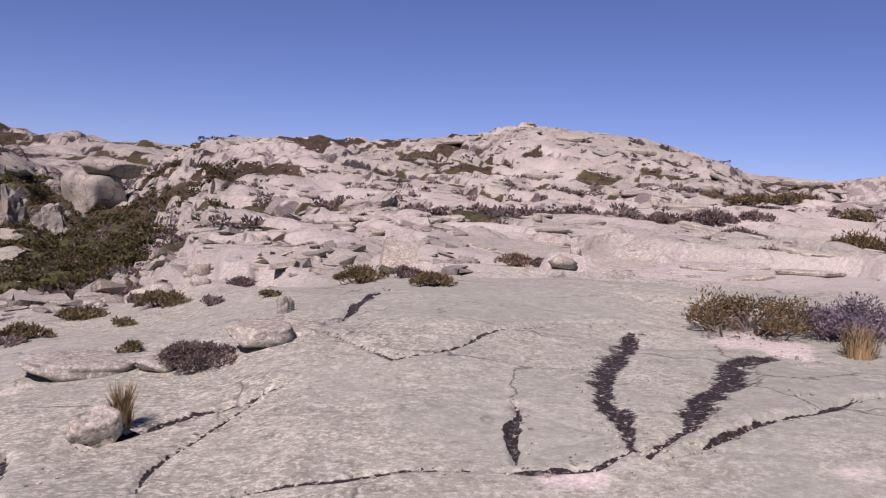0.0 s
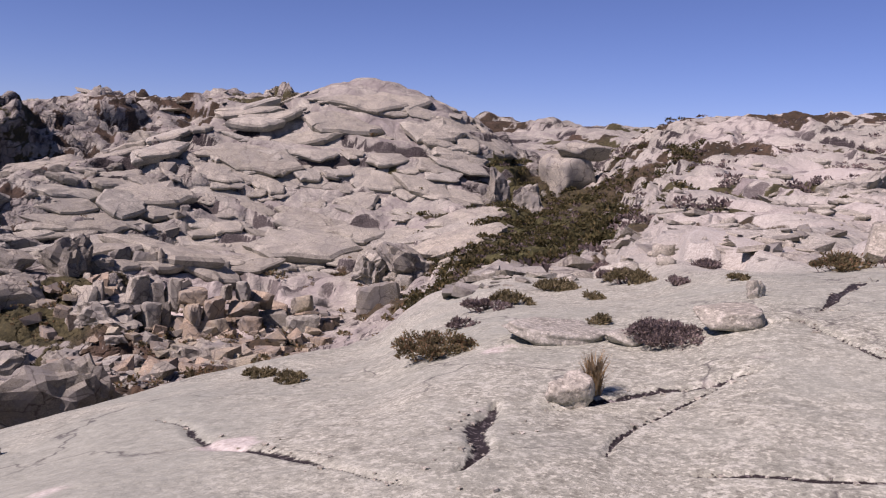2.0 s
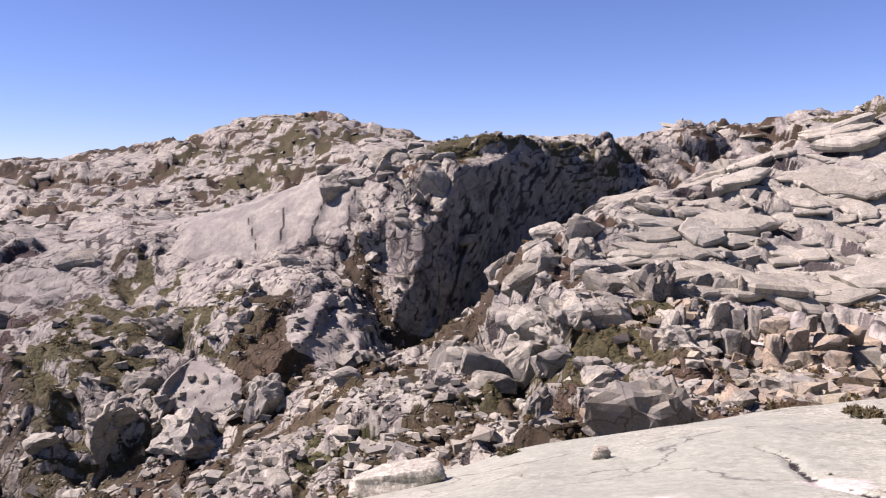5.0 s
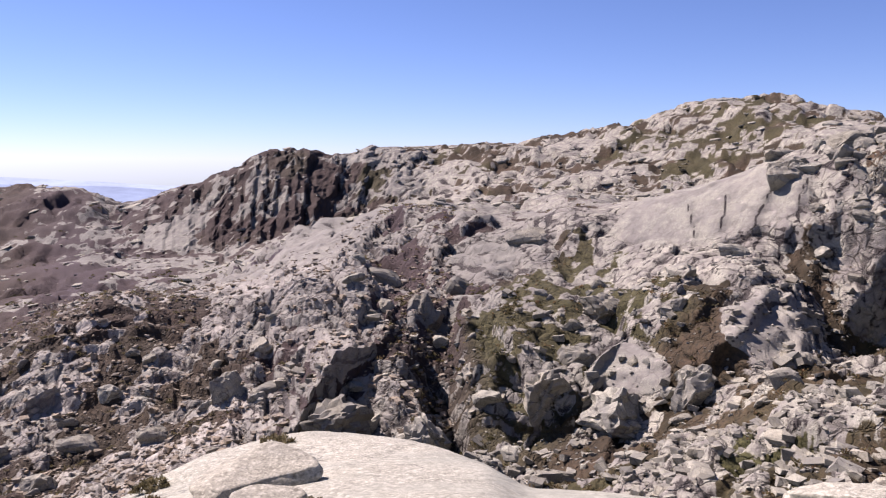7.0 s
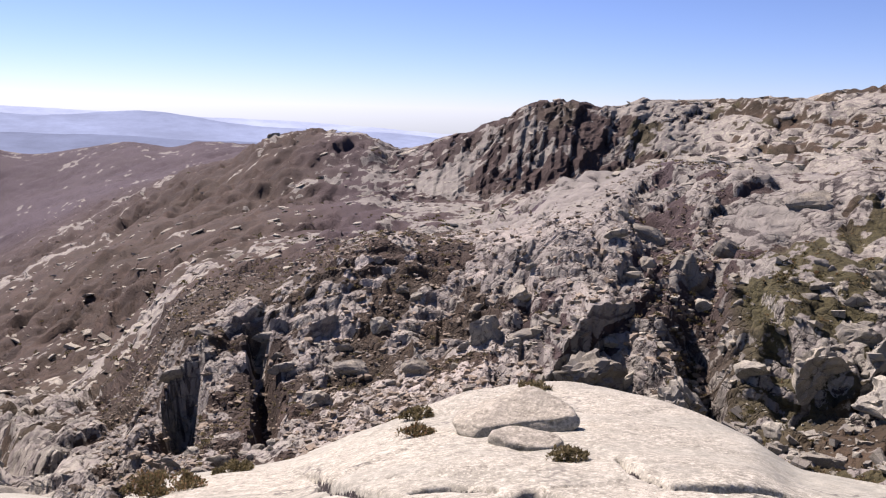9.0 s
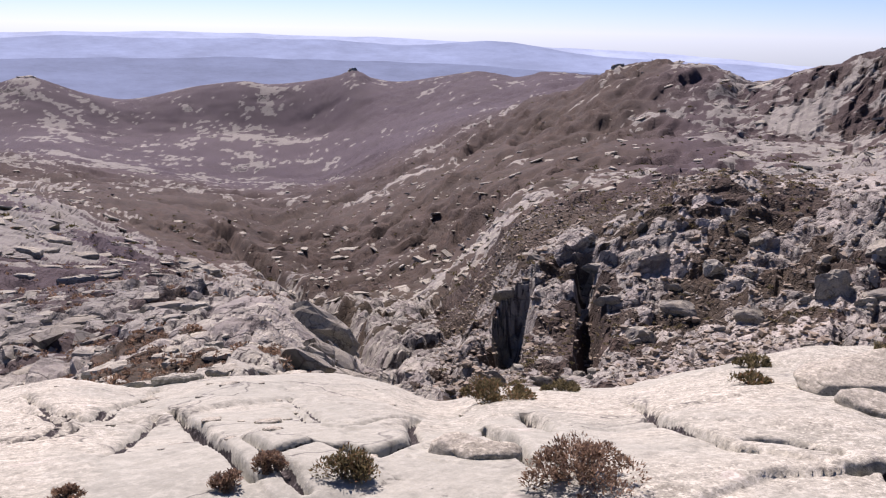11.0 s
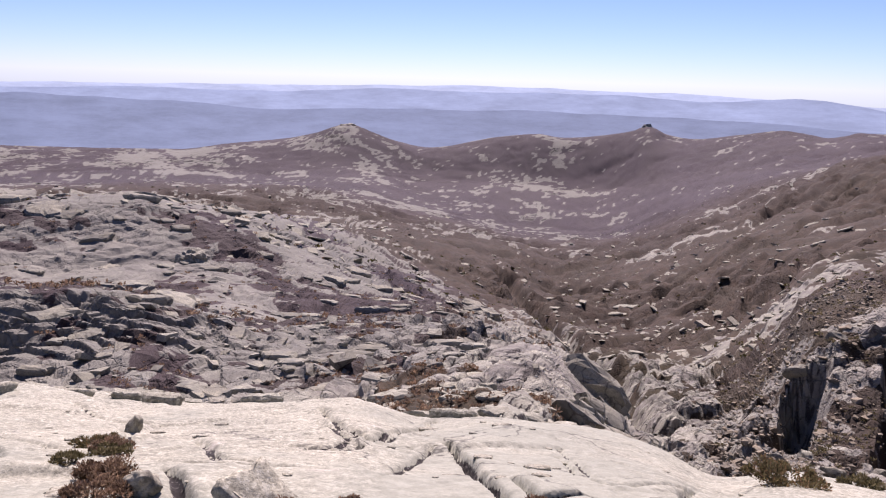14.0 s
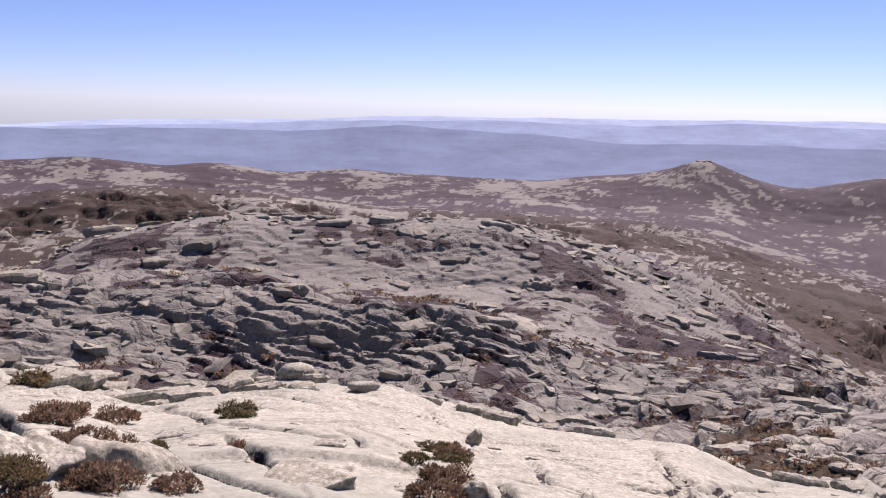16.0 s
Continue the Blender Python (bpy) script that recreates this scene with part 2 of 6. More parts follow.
BANK_R = [(-30, 42), (0, 38), (15, 45), (20, 52), (27, 60), (36, 60), (47, 55), (56, 52), (64, 55), (73, 64), (80, 75), (88, 78), (95, 82), (102, 87), (108, 93), (114, 98), (122, 102), (130, 103), (135, 107), (138, 110), (141, 110), (145, 104),
          (148, 64), (153, 46), (159, 46), (165, 52), (174, 58), (182, 62), (200, 62), (212, 62), (260, 50)]
SLOPE_EL = [(-30, 1), (-15, 1.8), (0, 1.5), (10, 1.2), (15, 0.7), (18, -0.6), (21, -2.2), (24, -3), (27, -2.5), (31, -3), (36, -4.5), (41, -5), (47, -6), (53, -6), (59, -6.5), (64, -8.5),
            (67, -10.6), (70, -11.4), (74, -12.3), (80, -11), (88, -14), (95, -14.5), (102, -14), (108, -13.5), (114, -13.5), (122, -14.5), (130, -16), (134, -16.6), (137, -18.5), (140, -19.5),
            (147, -18.6), (151, -17.8), (155, -17.3), (160, -17), (165, -17), (170, -17.2), (174, -16.6), (178, -15.2), (182, -14.2), (190, -13.5), (196, -12.6), (202, -11.8), (212, -11.5), (240, -7), (290, 0)]
SLOPE_R = [(-30, 72), (0, 75), (18, 76), (24, 84), (31, 80), (41, 76), (53, 70), (64, 68), (67, 72), (70, 80), (74, 84), (80, 83), (88, 84), (95, 88), (102, 94), (108, 102), (114, 110), (122, 117), (130, 117), (134, 118), (137, 135),
           (140, 150), (147, 170), (151, 130), (155, 95), (160, 88), (165, 80), (170, 72), (178, 73), (190, 74), (202, 75), (212, 75), (270, 80)]
CREST_EL = [(-30, 2.97), (-24, 2.6), (-21.5, 2.45), (-19, 3.35), (-13.6, 4.7), (-8.8, 5.36), (-5.7, 5.6), (-1.5, 4.7), (5.8, 4), (11, 3.9), (15, 3.5), (17.2, 2.7), (20, 0.8), (22, 0), (25, 0.3),
            (27.5, 2.0), (30.6, 3.43), (33.5, 4.7), (36.2, 5.1), (39, 4.5), (41.5, 3.4), (45, 2), (49, 0.5), (53, -1), (57, -1.6), (61, -3.4), (64.8, -5.9), (67, -9.1), (70, -10.7), (73, -11.7),
            (76, -8), (80, -7), (88, -9.5), (95, -10), (102, -9.5), (105, -8), (108, -8), (112, -8.8), (117, -9.3), (120, -9), (124, -10)]
CREST_EL += [(128, -12), (131, -13), (134, -14.2), (137, -16.5), (141, -17.5), (147, -17.5), (151, -16.2), (155, -15.6), (160, -15), (170, -15), (174, -14.5), (182, -13.9), (190, -13.6), (196, -13),
             (202, -12.6), (212, -12), (240, -7), (290, 1)]
CREST_R = [(-30, 120), (-6, 130), (15, 120), (20, 105), (28, 95), (36, 100), (45, 95), (53, 85), (60, 78), (64, 78), (67, 84), (70, 93), (73, 95), (80, 96), (88, 98), (95, 99), (102, 106), (108, 116), (112, 123),
           (120, 134), (128, 132), (134, 130), (137, 165), (141, 220), (147, 260), (151, 280), (155, 240), (160, 190), (165, 160), (174, 140), (190, 140), (212, 150), (270, 140)]
DIP_EL = [(-30, 2), (-19, 2.4), (-6, 4.6), (6, 3), (15, 2.4), (17, 1.9), (20, 1), (25, 0.9), (28, 1.5), (31, 2.2), (36, 2.5), (41, 2), (45, 1), (49, 0), (53, -1.8), (57, -2.6), (60, -4), (64, -7),
          (67, -10), (70, -11), (73, -10), (76, -6), (80, -5.5), (88, -7), (95, -7.3), (102, -7.2), (105, -6), (108, -6.2), (112, -7.6), (117, -8.5), (124, -8.5), (128, -9.5), (134, -11), (137, -13),
          (141, -14.5), (147, -15.6), (151, -15.2), (155, -14.4), (160, -13.6), (165, -13), (182, -12.6), (190, -12.2), (202, -12), (212, -11.6), (240, -7), (290, 0.5)]
DIP_R = [(-30, 170), (15, 165), (20, 140), (31, 160), (41, 160), (49, 155), (53, 152), (57, 148), (62, 130), (66, 111), (70, 104), (73, 101), (76, 104), (80, 108), (88, 112), (95, 116), (105, 140), (112, 160),
         (120, 200), (134, 240), (141, 320), (147, 360), (151, 380), (155, 350), (160, 280), (166, 200), (174, 162), (190, 158), (212, 162), (270, 190)]
RIDGE_EL = [(-30, 2.2), (-15, 3.5), (0, 3.8), (11, 3), (15, 2.7), (17.2, 2.8), (20, 3), (24, 2.95), (28, 2.9), (36, 3), (39, 3.3), (42.2, 4.07), (45.7, 3.95), (49.5, 3.1), (52.5, 3.3), (58, 2.4),
            (61, 2.65), (66, 2.7), (69.6, 2.2), (72, 1.5), (75.7, 0.86), (79.6, -0.8), (83.4, -2), (87.2, -3), (90, -2.9), (94.5, -3.8), (98, -3.4), (101.2, -3.1), (104.7, -4.2), (108.5, -4.7),
            (112.2, -7), (115, -8.2), (120, -8), (128, -8.2), (134, -9.3), (141, -11), (147, -13.2), (151, -13.6), (155, -12.8), (160, -12.3), (165, -11), (174.7, -9.1)]
RIDGE_EL += [(180.6, -8.2), (196, -8), (201.6, -8.5), (205.8, -9.3), (211.7, -11), (240, -7), (290, 0.5)]
RIDGE_R = [(-30, 230), (17, 250), (28, 260), (41, 240), (52, 190), (58, 163), (62, 143), (66, 123), (70, 118), (72.5, 116.5), (76, 120), (80, 125), (88, 130), (95, 138), (104, 170), (108, 190), (115, 230), (120, 280), (128, 330),
           (134, 360), (141, 430), (147, 480), (151, 500), (155, 460), (160, 370), (167, 250), (174, 202), (180, 194), (196, 190), (212, 196), (270, 240)]
BACK_EL = [(-30, 1.4), (0, 3), (17, 2), (28, 2.1), (42, 3.2), (52, 2.5), (60, 1.6), (66, 1.6), (70, 1.2), (76, 0), (80, -1.2), (84, -1.9), (95, -2.2), (101, -2.5), (104, -3.4), (108, -4.4), (112, -5.5),
           (115, -6.2), (124, -6), (128, -6.2), (134, -7.2), (141, -9), (147, -10.6), (151, -11), (155, -10.6), (160, -10), (165, -9.6), (175, -9.3), (181, -8.8), (196, -8.8), (202, -8.6), (212, -9.5), (240, -6.5), (290, 0)]
BACK_R = [(-30, 330), (60, 300), (70, 270), (80, 320), (95, 350), (100, 400), (104, 405), (108, 400), (112, 395), (116, 400), (120, 410), (134, 500), (141, 600), (151, 680), (160, 660), (170, 570), (181, 530), (196, 520), (212, 500), (270, 400)]
SKY_EL = [(-30, 0.8), (0, 2), (17, 1.5), (42, 2.2), (60, 1.8), (66, 2), (71, 2.48), (75, 3.45), (78, 4.1), (80.4, 4), (84.2, 3.2), (88.3, 2.1), (96, 1.3), (103.6, 0.95), (105.2, 0.4), (107.4, 0.66),
          (110.3, 0.54), (113, -0.88), (116, -1.75), (120.2, -2.8), (122, -1.95), (124.5, -1.7), (128.4, -2.1), (131, -3.6), (133, -4.27), (138, -6), (143.6, -7.9), (149.3, -9.6), (153, -9.6), (157, -9),
          (160, -8.6), (165, -7.8), (175, -7.6), (186.5, -7.6), (190, -7.2), (196, -6.4), (205, -6.1), (208, -6.2), (211, -7), (240, -5), (290, -1)]
SKY_R = [(-30, 450), (60, 480), (66, 520), (78, 560), (96, 520), (110, 480), (120, 540), (128, 620), (138, 750), (150, 960), (160, 940), (170, 740), (180, 640), (196, 600), (212, 580), (270, 500)]
VALE_EL = [(-30, -0.5), (66, 0), (78, 2.5), (96, 0.2), (110, -0.8), (120, -3.8), (128, -3.5), (131, -4.2), (138, -5), (143, -6), (150, -7.2), (155, -6.9), (160, -7), (166, -6.2), (172, -6.6), (180, -6.2), (190, -6.4),
           (200, -5.7), (211, -5.5), (240, -5), (290, -2)]
VALE_R = [(-30, 700), (110, 750), (131, 900), (143, 1150), (150, 1300), (160, 1250), (172, 1100), (190, 1080), (211, 1000), (270, 850)]
FAR_EL = [(-30, -1.5), (66, -1), (96, -1), (110, -1.6), (120, -3.4), (127, -2.7), (130, -2.65), (133, -2.56), (134.8, -2.95), (137.4, -2.6), (140, -3), (143, -3.44), (144.6, -3.2), (145.8, -2.7), (147, -3.1),
          (151.5, -3.7), (153, -3.5), (155.5, -3.75), (160.6, -4.7), (162.5, -4.35), (164, -3.85), (166, -3.2), (168.3, -3.87), (170, -4.25), (174, -4.7), (177, -5.1), (186.6, -4.85), (189.7, -4.65), (194, -4.9),
          (199, -4.3), (201.5, -4.5), (207, -3.9), (211, -4.1), (240, -4), (290, -2)]
FAR_R = [(-30, 1200), (130, 1200), (146, 1500), (155, 1480), (166, 1350), (190, 1260), (211, 1150), (270, 1150)]
PLAIN_EL = [(-30, -5), (130, -5.5), (146, -6), (166, -7), (200, -7), (270, -6)]
PLAIN_R = [(-30, 2200), (130, 2300), (200, 2300), (270, 2200)]
END_EL = [(-30, -5), (90, -6), (180, -6), (270, -5)]
END_R = [(-30, 4950), (90, 4950), (180, 4950), (270, 4950)]
LINES = [(bearing_curve(e), bearing_curve(r)) for e, r in (
    (FOOT_EL, FOOT_R), (RIM_EL, RIM_R), (FALL_EL, FALL_R), (BANK_EL, BANK_R), (SLOPE_EL, SLOPE_R), (CREST_EL, CREST_R), (DIP_EL, DIP_R), (RIDGE_EL, RIDGE_R),
    (BACK_EL, BACK_R), (SKY_EL, SKY_R), (VALE_EL, VALE_R), (FAR_EL, FAR_R), (PLAIN_EL, PLAIN_R), (END_EL, END_R))]
ROWS = [14, 172, 20, 72, 66, 66, 34, 56, 24, 46, 18, 30, 8, 6]


def hash01(i, j, seed):
    """Evenly spread numbers from whole grid coordinates."""
    h = (i.astype(np.int64) * 374761393 + j.astype(np.int64) * 668265263 + seed * 1442695041) & 0x7FFFFFFF
    h = ((h ^ (h >> 13)) * 1274126177) & 0x7FFFFFFF
    h = ((h ^ (h >> 16)) * 1103515245) & 0x7FFFFFFF
    return ((h ^ (h >> 15)) & 0xFFFFF) / 1048575.0


def smooth_noise(x, y, seed):
    i, j = np.floor(x), np.floor(y)
    u, v = x - i, y - j
    u, v = u * u * u * (u * (6 * u - 15) + 10), v * v * v * (v * (6 * v - 15) + 10)
    a, b = hash01(i, j, seed), hash01(i + 1, j, seed)
    c, d = hash01(i, j + 1, seed), hash01(i + 1, j + 1, seed)
    return (a + (b - a) * u) * (1 - v) + (c + (d - c) * u) * v - 0.5


def fractal(x, y, seed, octaves=4):
    s, amp = 0, 1.0
    for k in range(octaves):
        s = s + amp * smooth_noise(x, y, seed + k)
        x, y, amp = x * 2.03 + 7.1, y * 2.03 + 3.7, amp * 0.5
    return s


def blocks(x, y, seed, band, crown=0.0, lean=0.8):
    """Jointed rock: every cell is a block with its own height and lean, with faces about band wide between them, and a worn crown.
    Returns height (-0.5..0.5) and the depth of the joint (0..1)."""
    i0, j0 = np.floor(x), np.floor(y)
    best = np.full(x.shape, 9.0)
    second = np.full(x.shape, 9.0)
    top = np.zeros(x.shape)
    top2 = np.zeros(x.shape)
    for di in (-1, 0, 1):
        for dj in (-1, 0, 1):
            i, j = i0 + di, j0 + dj
            cx, cy = i + 0.1 + 0.8 * hash01(i, j, seed), j + 0.1 + 0.8 * hash01(i, j, seed + 1)
            dx, dy = x - cx, y - cy
            d = np.maximum(np.abs(dx), np.abs(dy)) * 0.55 + np.hypot(dx, dy) * 0.45
            h = hash01(i, j, seed + 2) - 0.5 + dx * (hash01(i, j, seed + 3) - 0.5) * lean + dy * (hash01(i, j, seed + 4) - 0.5) * lean - crown * d * d
            nearer = d < best
            between = (~nearer) & (d < second)
            top2 = np.where(nearer, top, np.where(between, h, top2))
            second = np.where(nearer, best, np.minimum(second, d))
            top = np.where(nearer, h, top)
            best = np.where(nearer, d, best)
    edge = (second - best) / band
    w = 0.5 + 0.5 * np.clip(edge, 0, 1)
    return top * w + top2 * (1 - w), np.clip(1 - (second - best) / np.maximum(0.10, band), 0, 1)


def base_rows(az):
    """Distances and heights down every row at the bearings az (degrees)."""
    r = np.array([c(az) for _, c in LINES])
    for k in range(1, len(r)):
        r[k] = np.maximum(r[k], r[k - 1] * 1.06)
    z = EYE + r * np.tan(np.radians(np.array([e(az) for e, _ in LINES])))
    r = np.concatenate([np.full((1, r.shape[1]), 0.25), r])
    z = np.concatenate([np.zeros((1, z.shape[1])), z])
    # monotone cubic through the lines, so that crests are round
    lr = np.log(r)
    h = np.diff(lr, axis=0)
    s = np.diff(z, axis=0) / h
    d = np.zeros_like(z)
    w1, w2 = 2 * h[1:] + h[:-1], h[1:] + 2 * h[:-1]
    with np.errstate(divide="ignore", invalid="ignore"):
        d[1:-1] = np.where(s[:-1] * s[1:] > 0, (w1 + w2) / (w1 / s[:-1] + w2 / s[1:]), 0)
    d[0], d[-1] = s[0], s[-1]
    rr, zz, seg = [], [], []
    for k, n in enumerate(ROWS):
        last = k == len(ROWS) - 1
        for q in range(n + last):
            t = q / n
            rr.append(lr[k] + t * h[k])
            zz.append((1 + 2 * t) * (1 - t) ** 2 * z[k] + t * (1 - t) ** 2 * h[k] * d[k] + t * t * (3 - 2 * t) * z[k + 1] + t * t * (t - 1) * h[k] * d[k + 1])
            seg.append(k + t)
    return np.exp(np.array(rr)), np.array(zz), np.array(seg)


def soft(x, a, b):
    t = np.clip((x - a) / (b - a), 0, 1)
    return t * t * (3 - 2 * t)


def bump_at(az, r, a0, da, r0, dr):
    """1 at a bearing and distance, falling to 0 around it."""
    return np.exp(-((az - a0) / da) ** 2 - ((r - r0) / dr) ** 2)


# cracks, grown-in joints and sheet edges of the near slabs: width, depth, darkness, step beside it, then (bearing, distance) along it
SEAMS = [
    (0.06, 0.07, 1, 0.10, (10.2, 8.33), (7.4, 8.51), (4.7, 7.74), (2.8, 7.4), (-1, 7.79), (-4.3, 8.67), (-8.5, 9.71), (-12.6, 10.14)),
    (0.11, 0.08, 1, 0, (6.7, 9.01), (5.8, 9.65), (4.9, 10.92), (3.4, 12.09)),
    (0.08, 0.07, 1, 0.08, (23.1, 5.96), (19.3, 6.3), (16.2, 6.57), (12.7, 6.63), (10.2, 6.86)),
    (0.05, 0.05, 1, 0, (19, 4.99), (17.1, 5.64), (14.8, 6.03), (11.3, 6.83)),
    (0.045, 0.05, 1, 0, (13.1, 4.79), (9.9, 4.87), (5.4, 4.9), (0.9, 4.95), (-2.5, 4.97)),
    (0.09, 0.07, 1, 0, (-5.5, 6.3), (-5.7, 5.78), (-5.6, 5.18)),
    (0.27, 0.06, 0.76, 0, (-15.3, 9.6), (-13, 9.6), (-11.4, 7.54), (-11.8, 6.36), (-12.8, 5.52), (-14.2, 5.34)),
    (0.36, 0.06, 0.74, 0, (-14.2, 5.39), (-16.6, 6.01), (-19, 7.37), (-19.7, 8.5), (-22, 9.05), (-25.2, 8.93)),
    (0.08, 0.08, 1, 0.12, (-14.9, 5.34), (-17.7, 5.55), (-20.4, 6.01), (-23.3, 6.41), (-27.9, 7.38)),
    (0.1, 0.05, 1, 0, (-4.3, 5.02), (-7.3, 5.02), (-10.6, 5.17), (-12.8, 5.42)),
    (0.09, 0.05, 0.7, 0, (48.7, 7.62), (44.6, 5.84), (38.5, 5.08), (35, 4.66), (32.3, 4.5)),
    (0.17, 0.08, 0.76, 0.04, (26.5, 6.05), (27.5, 5.53), (28.2, 4.92), (29.3, 4.63)),
    (0.17, 0.26, 1, 0.22, (126.0, 8.12), (123.8, 6.43), (121.7, 5.79), (119.2, 5.36), (118.0, 5.34)),
    (0.16, 0.20, 1, 0.12, (118.2, 5.59), (116.0, 5.72), (113.2, 5.5)),
    (0.20, 0.26, 1, 0.24, (112.3, 5.25), (110.4, 5.4), (108.4, 5.1), (105.7, 4.95), (103.5, 4.69), (102.0, 4.62)),
    (0.12, 0.20, 1, 0.18, (104.4, 6.67), (103.2, 6.15), (101.0, 5.84), (97.5, 5.94), (93.5, 6.4)),
    (0.15, 0.30, 1, 0.20, (136.4, 6.2), (136.0, 5.83), (134.3, 5.03), (133.0, 4.79)),
    (0.20, 0.30, 1, 0.10, (133.7, 7.2), (133.5, 7.07), (131.4, 5.73)),
    (0.05, 0.10, 1, 0.05, (150.8, 7.72), (149.0, 6.39), (147.2, 5.89), (142.4, 6.79)),
    (0.11, 0.20, 1, 0.16, (155.5, 5.97), (153.8, 5.43), (152.5, 4.98), (149.9, 5.23), (147.6, 5.24), (144.9, 5.09), (142.3, 5.56), (141.4, 7.39)),
    (0.15, 0.26, 1, 0.20, (158.6, 7.9), (157.7, 7.14), (156.3, 5.67), (154.6, 4.9), (153.1, 4.59)),
    (0.12, 0.16, 1, 0.10, (151.6, 4.82), (149.9, 4.48), (148.6, 4.3)),
    (0.06, 0.08, 1, 0.05, (150.4, 8.37), (148.9, 6.81), (146.7, 6.15)),
    (0.12, 0.14, 1, 0.10, (169.7, 6.92), (166.7, 6.72), (164.7, 7.21)),
    (0.07, 0.10, 1, 0.12, (167.9, 8.87), (165.5, 7.49), (163.5, 7.7), (161.4, 8.69)),
    (0.07, 0.10, 1, 0.06, (175.9, 7.56), (174.5, 5.87)),
    (0.07, 0.14, 1, 0.14, (176.3, 5.8), (175.3, 5.74), (170.7, 5.59)),
    (0.10, 0.12, 1, 0.12, (163.1, 5.49), (161.4, 6.76), (159.8, 7.76)),
    (0.12, 0.14, 0.9, 0.08, (177.8, 5.51), (177.3, 4.5), (176.2, 4.21)),
    (0.10, 0.14, 1, 0.14, (197.4, 6.44), (195.5, 5.79), (192.7, 5.0), (190.3, 5.24), (188.7, 5.43)),
    (0.06, 0.10, 1, 0.08, (175.6, 7.41), (173.9, 5.91), (169.8, 5.63)),
    (0.07, 0.08, 1, 0.06, (189.9, 7.12), (187.9, 6.13)),
    (0.14, 0.12, 1, 0.10, (169.1, 6.7), (166.8, 6.95), (164.9, 7.93)),
    (0.10, 0.16, 1, 0.16, (167.7, 10.4), (166.1, 8.06), (164.1, 7.67), (159.5, 10.75)),
    (0.09, 0.12, 1, 0.16, (201.9, 11.2), (198.2, 7.94), (195.1, 6.9), (190.3, 6.6)),
    (0.16, 0.24, 1, 0.20, (212.1, 10.13), (210.3, 6.67), (208.0, 5.81), (205.6, 5.0)),
    (0.10, 0.12, 1, 0.10, (202.0, 5.95), (199.8, 5.55), (196.7, 4.95), (191.9, 4.61)),
    (0.06, 0.08, 1, 0.10, (188.7, 7.71), (185.4, 6.46), (182.1, 6.71), (180.2, 8.4)),
    (0.07, 0.10, 1, 0.10, (184.1, 11.29), (180.4, 9.4), (176.0, 9.6), (172.0, 10.2)),
    (0.06, 0.08, 1, 0.08, (207.0, 13.0), (201.0, 12.4), (195.0, 11.2), (189.0, 9.6)),
]

def seam_field(x, y, r):
    """Cracks and sheet edges in the near slabs: depth, darkness and the step beside them."""
    deep, dark, step = np.zeros_like(x), np.zeros_like(x), np.zeros_like(x)
    near = r < 34
    px, py = x[near], y[near]
    wob = 0.10
    px = px + wob * fractal(px * 1.4, py * 1.4, 401, 2)
    py = py + wob * fractal(px * 1.4, py * 1.4, 405, 2)
    D, K, S = deep[near], dark[near], step[near]
    for width, depth, ink, lift, *way in SEAMS:
        pts = [(-math.sin(radians(a)) * d, math.cos(radians(a)) * d) for a, d in way]
        dist = np.full(px.shape, 99.0)
        side = np.zeros(px.shape)
        gone, where = 0.0, np.zeros(px.shape)
        for (x0, y0), (x1, y1) in zip(pts, pts[1:]):
            ex, ey = x1 - x0, y1 - y0
            t = np.clip(((px - x0) * ex + (py - y0) * ey) / (ex * ex + ey * ey), 0, 1)
            qx, qy = px - x0 - t * ex, py - y0 - t * ey
            q = np.hypot(qx, qy)
            s = np.sign(ex * qy - ey * qx)
            side = np.where(q < dist, s, side)
            where = np.where(q < dist, gone + t * math.hypot(ex, ey), where)
            gone += math.hypot(ex, ey)
            dist = np.minimum(dist, q)
        taper = 0.25 + 0.75 * soft(where, 0, 0.3 * gone) * (1 - soft(where, 0.7 * gone, gone))
        ragged = 0.62 * taper * width * (1 + 0.9 * smooth_noise(px * 3.3, py * 3.3, 411) + 0.7 * fractal(px * 11, py * 11, 415, 3))
        ragged = np.maximum(ragged, 0.012)
        even = (0.75 if way[0][0] < 60 else 0.5) * taper * width * (1 + 0.8 * smooth_noise(px * 1.7, py * 1.7, 419))
        f = 1 - soft(dist, 0.1 * even, np.maximum(1.15 * even, 0.05))
        D = np.maximum(D, 0.5 * depth * f)
        if way[0][0] > 60:
            ragged = 0.5 * even + 0.3 * ragged
        K = np.maximum(K, ink * (1 - soft(dist, 0.1 * ragged, 1.6 * ragged) if ink < 0.8 else 1 - soft(dist, 0.4 * ragged, 1.1 * ragged)))
        if lift:
            S = S + 0.16 * lift * np.where(side > 0, soft(dist, 0, 0.12), 0) * np.exp(-dist / 0.8)
    deep[near], dark[near], step[near] = D, K, S
    return deep, dark, step


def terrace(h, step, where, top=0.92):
    """Height to add so that a slope breaks into ledges of about that step; and the shade to paint under each sheet, 0
    to 1.
    """
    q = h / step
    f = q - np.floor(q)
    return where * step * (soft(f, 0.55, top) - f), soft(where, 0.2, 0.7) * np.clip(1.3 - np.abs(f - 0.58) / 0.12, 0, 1)


